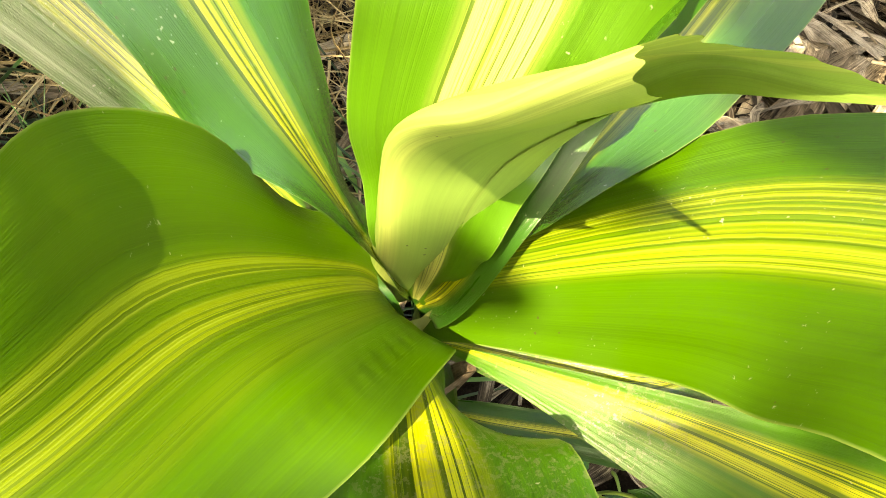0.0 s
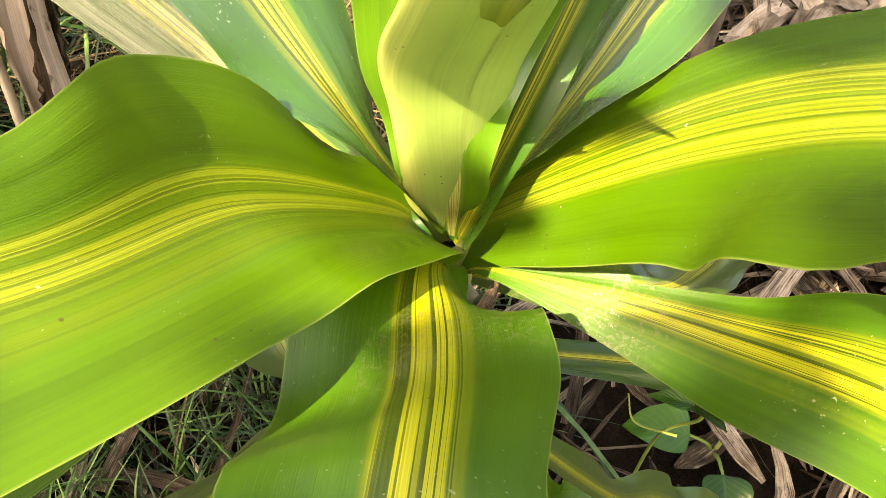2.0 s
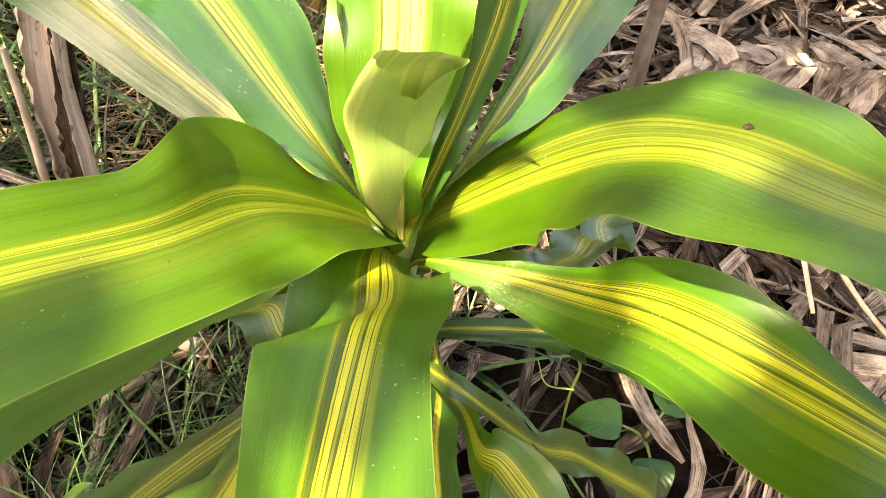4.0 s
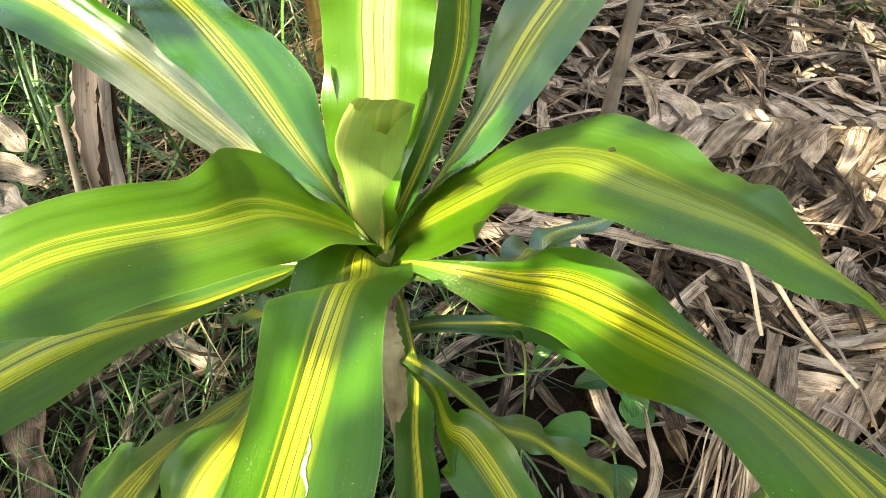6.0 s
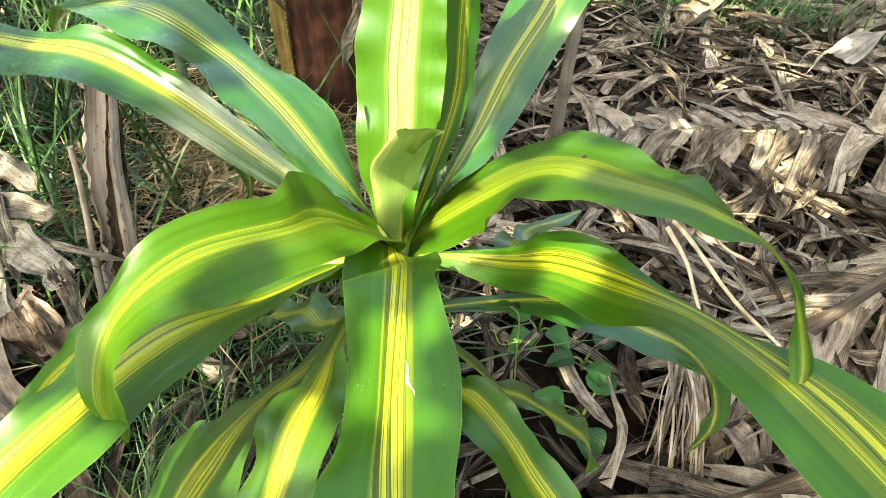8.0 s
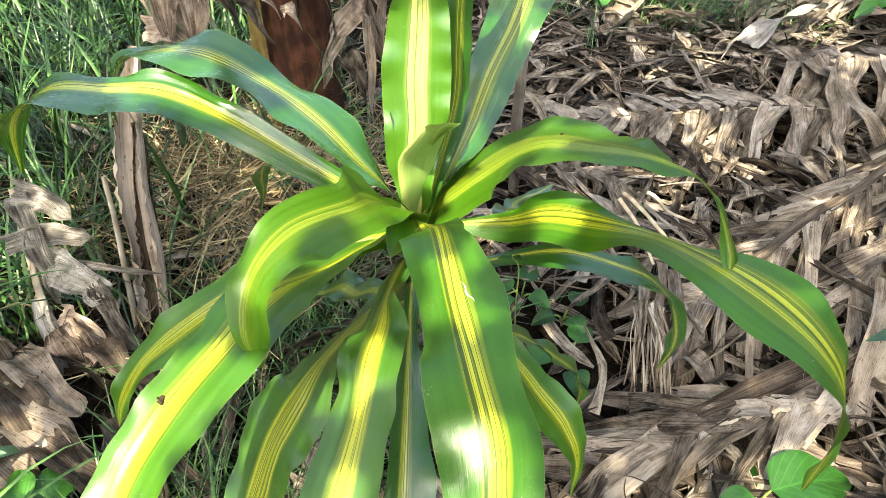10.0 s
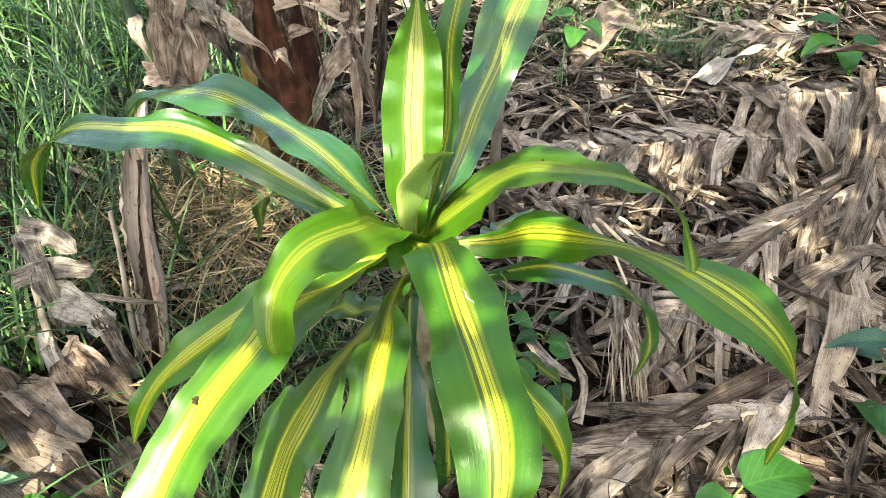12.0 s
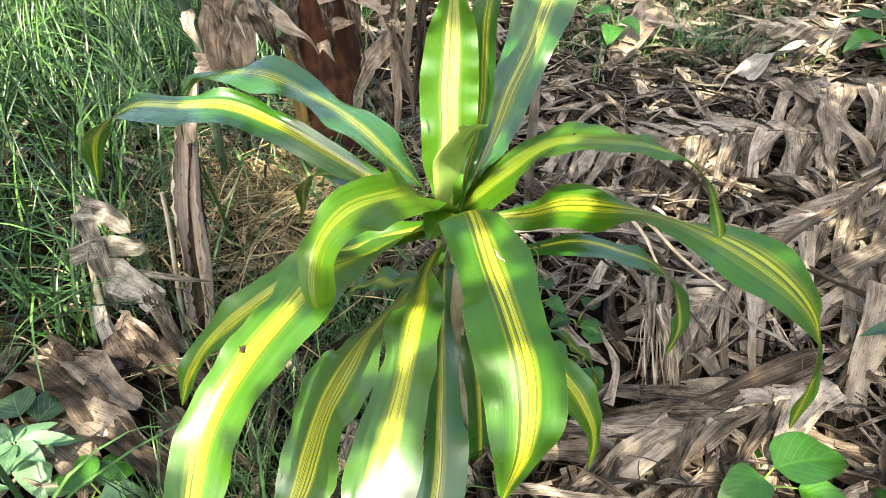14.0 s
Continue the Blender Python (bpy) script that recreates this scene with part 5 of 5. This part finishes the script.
palmate((-0.79, -0.19, 0.1), 7, 0.07, 0.026, "grey-green plant with a palmate leaf of seven fingers")
weed((-0.619, -0.167), [(60, 0.03, 0.04, 0.09, 0.07), (150, 0.02, 0.05, 0.08, 0.06), (280, 0.03, 0.04, 0.09, 0.065), (0, 0.03, 0.05, 0.09, 0.06)], "green oval-leaved weed beside dead leaf", WEED_BLUE)
weed((0.79, -0.06), [(100, 0.03, 0.07, 0.11, 0.06), (40, 0.03, 0.06, 0.11, 0.06), (310, 0.03, 0.05, 0.11, 0.06)], "fresh green broad-leaved weed growing in the litter")
weed((0.66, -0.22), [(90, 0.03, 0.05, 0.1, 0.06), (20, 0.03, 0.05, 0.1, 0.06), (240, 0.03, 0.05, 0.1, 0.06)], "fresh green broad-leaved weed growing in the litter")
weed((-0.749, -0.063), [(70, 0.02, 0.08, 0.1, 0.075), (130, 0.02, 0.1, 0.1, 0.075), (200, 0.03, 0.07, 0.1, 0.07), (300, 0.03, 0.06, 0.1, 0.07), (10, 0.03, 0.06, 0.1, 0.07)], "green oval-leaved weed beside dead leaf", WEED_BLUE)
weed((-0.584, -0.165), [(70, 0.02, 0.06, 0.09, 0.07), (150, 0.02, 0.07, 0.09, 0.07), (230, 0.03, 0.05, 0.09, 0.06), (320, 0.03, 0.05, 0.09, 0.065)], "green oval-leaved weed beside dead leaf", WEED)
loose_strip((-0.816, 0.097), (-0.606, -0.043), 0.11, 0.05, 0.04, material=DRY_BROWN, seed=200, label="brown crumpled banana leaf piece under grass")
loose_strip((-0.759, 0.020), (-0.542, -0.087), 0.1, 0.05, 0.04, material=DRY_BROWN, seed=201, label="brown crumpled banana leaf piece under grass")
loose_strip((-0.765, 0.124), (-0.594, 0.003), 0.08, 0.05, 0.04, material=DRY_BROWN, seed=202, label="brown crumpled banana leaf piece under grass")
loose_strip((-0.629, -0.050), (-0.465, -0.149), 0.07, 0.05, 0.04, material=DRY_BROWN, seed=203, label="brown crumpled banana leaf piece under grass")
loose_strip((-0.745, -0.050), (-0.597, -0.139), 0.09, 0.05, 0.04, material=DRY_BROWN, seed=204, label="brown crumpled banana leaf piece under grass")
loose_strip((-0.624, 0.152), (-0.460, 0.028), 0.06, 0.05, 0.04, material=DRY_BROWN, seed=205, label="brown crumpled banana leaf piece under grass")
loose_strip((-0.538, -0.004), (-0.404, -0.139), 0.05, 0.05, 0.04, material=DRY_BROWN, seed=206, label="brown crumpled banana leaf piece under grass")
weed((-0.596, 0.339), [(80, 0.01, 0.02, 0.05, 0.045), (250, 0.01, 0.02, 0.045, 0.04), (170, 0.012, 0.03, 0.045, 0.04)], "round-leaved creeper beside the dry sheath")


# ---- thin vine and twigs ----
def vine():
    top = thing("vine", (0.11, 0.05, 0.28), "thin green vine climbing up beside the leaves", "vine")
    p = spline([(0.02, -0.05, -0.27), (0.016, -0.03, -0.15), (0.008, -0.02, 0.02), (0.004, -0.05, 0.14), (-0.006, -0.058, 0.17)], 40)
    part("stem", tube("stem", p, np.linspace(0.0014, 0.0008, 40), VINE, 6), top)
    q = spline([(0.006, -0.04, 0.09), (-0.012, -0.03, 0.07), (-0.022, -0.028, 0.1)], 20)
    part("tendril", tube("tendril", q, np.linspace(0.0008, 0.0004, 20), VINE, 5), top)
    for k, (b, e) in enumerate((((-0.006, -0.058, 0.17), (-0.024, -0.056, 0.165)), ((-0.006, -0.058, 0.17), (0.004, -0.07, 0.18)), ((0.012, -0.03, -0.05), (0.03, -0.04, -0.04)))):
        sh = Sheet()
        g, uv = blade_leaf(b, e, 0.009, 0.002, 0.4)
        sh.grid(g, uv)
        part("leaf", sh.mesh("leaf", WEED), top)


vine()


def twig(p0, p1, radius, seed, arch=0.01, material=TWIG, label="thin dry twig lying on the litter"):
    a, b = np.array(p0), np.array(p1)
    y = np.linspace(0, 1, 16)[:, None]
    rng = np.random.default_rng(seed)
    path = a + (b - a) * y + np.array((0, 0, 1.0)) * 4 * arch * y * (1 - y) + 0.006 * np.sin(y * rng.uniform(3, 8, 3) + rng.uniform(0, 6, 3))
    tagged(new("twig", tube("twig", path, np.linspace(radius, radius * 0.6, 16), material, 7, wobble=0.06, seed=seed)), label, "twig", "dry twigs")


rng = np.random.default_rng(21)
for k in range(26):
    x, y, an, ln = rng.uniform(-0.7, 1.0), rng.uniform(0.05, 1.3), rng.uniform(0, 3.14), rng.uniform(0.12, 0.4)
    z = ground_z(x, y) + rng.uniform(0.02, 0.07)
    twig((x, y, z), (x + math.cos(an) * ln, y + math.sin(an) * ln, z + rng.uniform(-0.02, 0.03)), rng.uniform(0.0012, 0.003), k)
tagged(new("sapling", tube("sapling", spline([(0.16, 0.62, -0.02), (0.155, 0.62, 0.2), (0.165, 0.64, 0.5), (0.16, 0.66, 0.9)], 30), np.linspace(0.012, 0.0095, 30) * (1 + 0.14 * (np.arange(30) % 7 == 3)), SAPLING, 12, wobble=0.06, seed=9)), "thin grey-brown sapling stem behind the plant", "sapling")


twig((0.358, 0.461, 0.140), (0.416, 0.335, 0.080), 0.0045, 70, 0.004, STALK, "pale dry straw stalk lying across the litter")
twig((0.371, 0.466, 0.140), (0.521, 0.271, 0.080), 0.0045, 71, 0.004, STALK, "pale dry straw stalk lying across the litter")
twig((0.409, 0.476, 0.140), (0.512, 0.448, 0.080), 0.0045, 72, 0.004, STALK, "pale dry straw stalk lying across the litter")


# ---- litter, straw and grass ----
def right_side(x, y):
    hollow = 1 - 0.97 * math.exp(-(((x - 0.19) / 0.22) ** 4 + ((y - 0.14) / 0.19) ** 4))
    left = 1 / (1 + math.exp(-(x + 0.12 - 0.1 * y) * 14))
    return hollow * (0.2 + 0.8 * left) * (1 if y < 1.35 else 0.5)


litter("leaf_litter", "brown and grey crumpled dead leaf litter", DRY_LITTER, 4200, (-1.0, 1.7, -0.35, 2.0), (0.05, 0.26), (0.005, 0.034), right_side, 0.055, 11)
litter("fine_litter", "fine dry stalks and fibres on soil, coloured dark as gap shade", DRY_FINE_SHADED, 4200, (-1.3, 1.5, -0.35, 1.9), (0.04, 0.2), (0.0015, 0.006), lambda x, y: (0.05 if y < 0.3 and x < -0.4 else 0.02 if 0.0 < x < 0.36 and y < 0.3 else 0.12) + right_side(x, y), 0.03, 12)
litter("straw", "pale dry grass straw among green grass", DRY_STRAW, 1700, (-1.6, 0.0, -0.25, 1.6), (0.08, 0.3), (0.0015, 0.005), lambda x, y: math.exp(-((x + 0.45) / 0.25) ** 2 - ((y - 0.65) / 0.25) ** 2), 0.10, 13, 0.9)


def left_side(x, y):
    clear = 1 - 0.95 * math.exp(-(((x + 0.62) / 0.3) ** 4 + ((y - 0.0) / 0.27) ** 4))
    return clear * (1 / (1 + math.exp((x + 0.5 + 0.05 * y) * 12)) + 0.05 * (x < 0.0))


def far_right(x, y):
    return math.exp(-((x - 0.75) / 0.4) ** 2 - ((y - 1.55) / 0.2) ** 2)


blades("long_grass", "long arching green grass", GRASS, 5000, (-2.2, 0.0, -0.3, 2.6), (0.18, 0.58), (0.0035, 0.0105), left_side, 14, 0.3)
blades("fine_grass", "fine green grass growing at the litter's edge", GRASS, 1300, (0.0, 1.6, 1.2, 2.4), (0.06, 0.2), (0.0018, 0.0035), far_right, 15)
blades("low_grass", "short green grass under the striped plant", GRASS, 1900, (-0.5, 0.0, -0.3, 0.35), (0.05, 0.18), (0.002, 0.005), lambda x, y: 0.8, 16)


# ---- the garden round about: grass on one side and behind, dead leaves on the other ----
def around(x, y):
    return 0.0 if -1.2 < x < 1.6 and -0.3 < y < 1.9 else 1.0


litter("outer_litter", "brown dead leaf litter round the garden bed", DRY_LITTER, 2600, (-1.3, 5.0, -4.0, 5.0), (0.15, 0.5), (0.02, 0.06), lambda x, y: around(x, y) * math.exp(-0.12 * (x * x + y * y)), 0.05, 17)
blades("outer_grass", "rough green grass round the garden bed", GRASS, 7000, (-5.5, 4.5, -4.5, 5.5), (0.15, 0.5), (0.006, 0.016), lambda x, y: around(x, y) * math.exp(-0.06 * (x * x + y * y)) * (1.0 if x < -1.0 or y > 1.8 else 0.15), 18, 0.4)


def thicket():
    """Unseen broad banana leaves, added to block low sky light at the garden's sides and its far end."""
    rng = np.random.default_rng(41)
    sh = Sheet()
    for k in range(620):
        u = rng.uniform()
        if u < 0.38:
            at = np.array((rng.uniform(-4.2, -3.2), rng.uniform(-2.5, 4.0), rng.uniform(0.0, 2.4)))
        elif u < 0.76:
            at = np.array((rng.uniform(3.2, 4.2), rng.uniform(-2.5, 4.0), rng.uniform(0.0, 2.4)))
        else:
            at = np.array((rng.uniform(-3.6, 3.6), rng.uniform(4.2, 5.0), rng.uniform(0.0, 1.0)))
        an, ln = rng.uniform(0, 6.28), rng.uniform(0.7, 1.3)
        d = np.array((math.cos(an), math.sin(an), rng.uniform(-0.3, 0.8))) * ln
        g, uv = blade_leaf(at, at + d, rng.uniform(0.22, 0.36), rng.uniform(0.05, 0.25), rng.uniform(-0.1, 0.4), rows=9, cols=5, shape=0.6)
        g[..., 2] = np.maximum(g[..., 2], 0.02)
        sh.grid(g, uv)
    tagged(new("thicket", sh.mesh("thicket", GRASS)), "unseen banana thicket added round the bed to block low sky light", "thicket", kind="stuff")


thicket()


# ---- unseen tree added overhead to shape the sunlight: its crown lets sun flecks through ----
def unseen_shade_tree():
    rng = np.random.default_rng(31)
    top = thing("unseen_shade_tree", (-2.6, -2.2, 0), "unseen leafy tree added overhead to cast dappled shade", "tree")
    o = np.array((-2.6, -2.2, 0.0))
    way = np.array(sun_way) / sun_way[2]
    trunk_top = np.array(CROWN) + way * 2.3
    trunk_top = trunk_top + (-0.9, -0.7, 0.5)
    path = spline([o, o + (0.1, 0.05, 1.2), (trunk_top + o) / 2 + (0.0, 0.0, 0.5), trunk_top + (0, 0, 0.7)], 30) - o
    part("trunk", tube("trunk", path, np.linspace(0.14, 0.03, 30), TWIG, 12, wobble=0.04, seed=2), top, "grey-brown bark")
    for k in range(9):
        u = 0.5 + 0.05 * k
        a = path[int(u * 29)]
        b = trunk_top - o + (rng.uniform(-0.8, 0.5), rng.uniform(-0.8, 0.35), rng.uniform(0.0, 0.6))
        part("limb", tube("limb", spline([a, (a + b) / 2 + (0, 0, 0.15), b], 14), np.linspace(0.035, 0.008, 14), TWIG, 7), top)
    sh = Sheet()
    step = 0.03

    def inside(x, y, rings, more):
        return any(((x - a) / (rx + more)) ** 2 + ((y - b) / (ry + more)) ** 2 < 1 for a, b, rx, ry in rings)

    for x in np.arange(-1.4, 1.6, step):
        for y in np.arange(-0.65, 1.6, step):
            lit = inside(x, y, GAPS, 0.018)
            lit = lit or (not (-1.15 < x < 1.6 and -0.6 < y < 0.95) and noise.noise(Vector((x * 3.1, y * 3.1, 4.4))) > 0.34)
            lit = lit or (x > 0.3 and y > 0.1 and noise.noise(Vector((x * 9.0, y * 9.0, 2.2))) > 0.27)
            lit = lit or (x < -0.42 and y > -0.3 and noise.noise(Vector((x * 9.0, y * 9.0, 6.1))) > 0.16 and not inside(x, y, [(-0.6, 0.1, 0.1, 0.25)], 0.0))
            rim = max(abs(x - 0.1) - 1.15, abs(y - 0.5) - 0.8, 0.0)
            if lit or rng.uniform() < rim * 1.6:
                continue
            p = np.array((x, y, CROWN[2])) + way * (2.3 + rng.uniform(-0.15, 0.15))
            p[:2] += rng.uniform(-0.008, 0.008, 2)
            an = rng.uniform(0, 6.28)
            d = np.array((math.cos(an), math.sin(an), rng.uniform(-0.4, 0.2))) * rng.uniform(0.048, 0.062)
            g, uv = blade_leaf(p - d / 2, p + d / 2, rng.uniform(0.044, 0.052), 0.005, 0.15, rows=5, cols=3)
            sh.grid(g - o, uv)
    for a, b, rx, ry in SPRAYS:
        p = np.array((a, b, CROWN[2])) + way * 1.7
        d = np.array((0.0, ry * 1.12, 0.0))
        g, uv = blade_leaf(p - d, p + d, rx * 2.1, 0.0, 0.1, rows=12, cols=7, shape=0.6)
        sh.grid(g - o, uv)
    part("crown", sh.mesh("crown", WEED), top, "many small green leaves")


unseen_shade_tree()
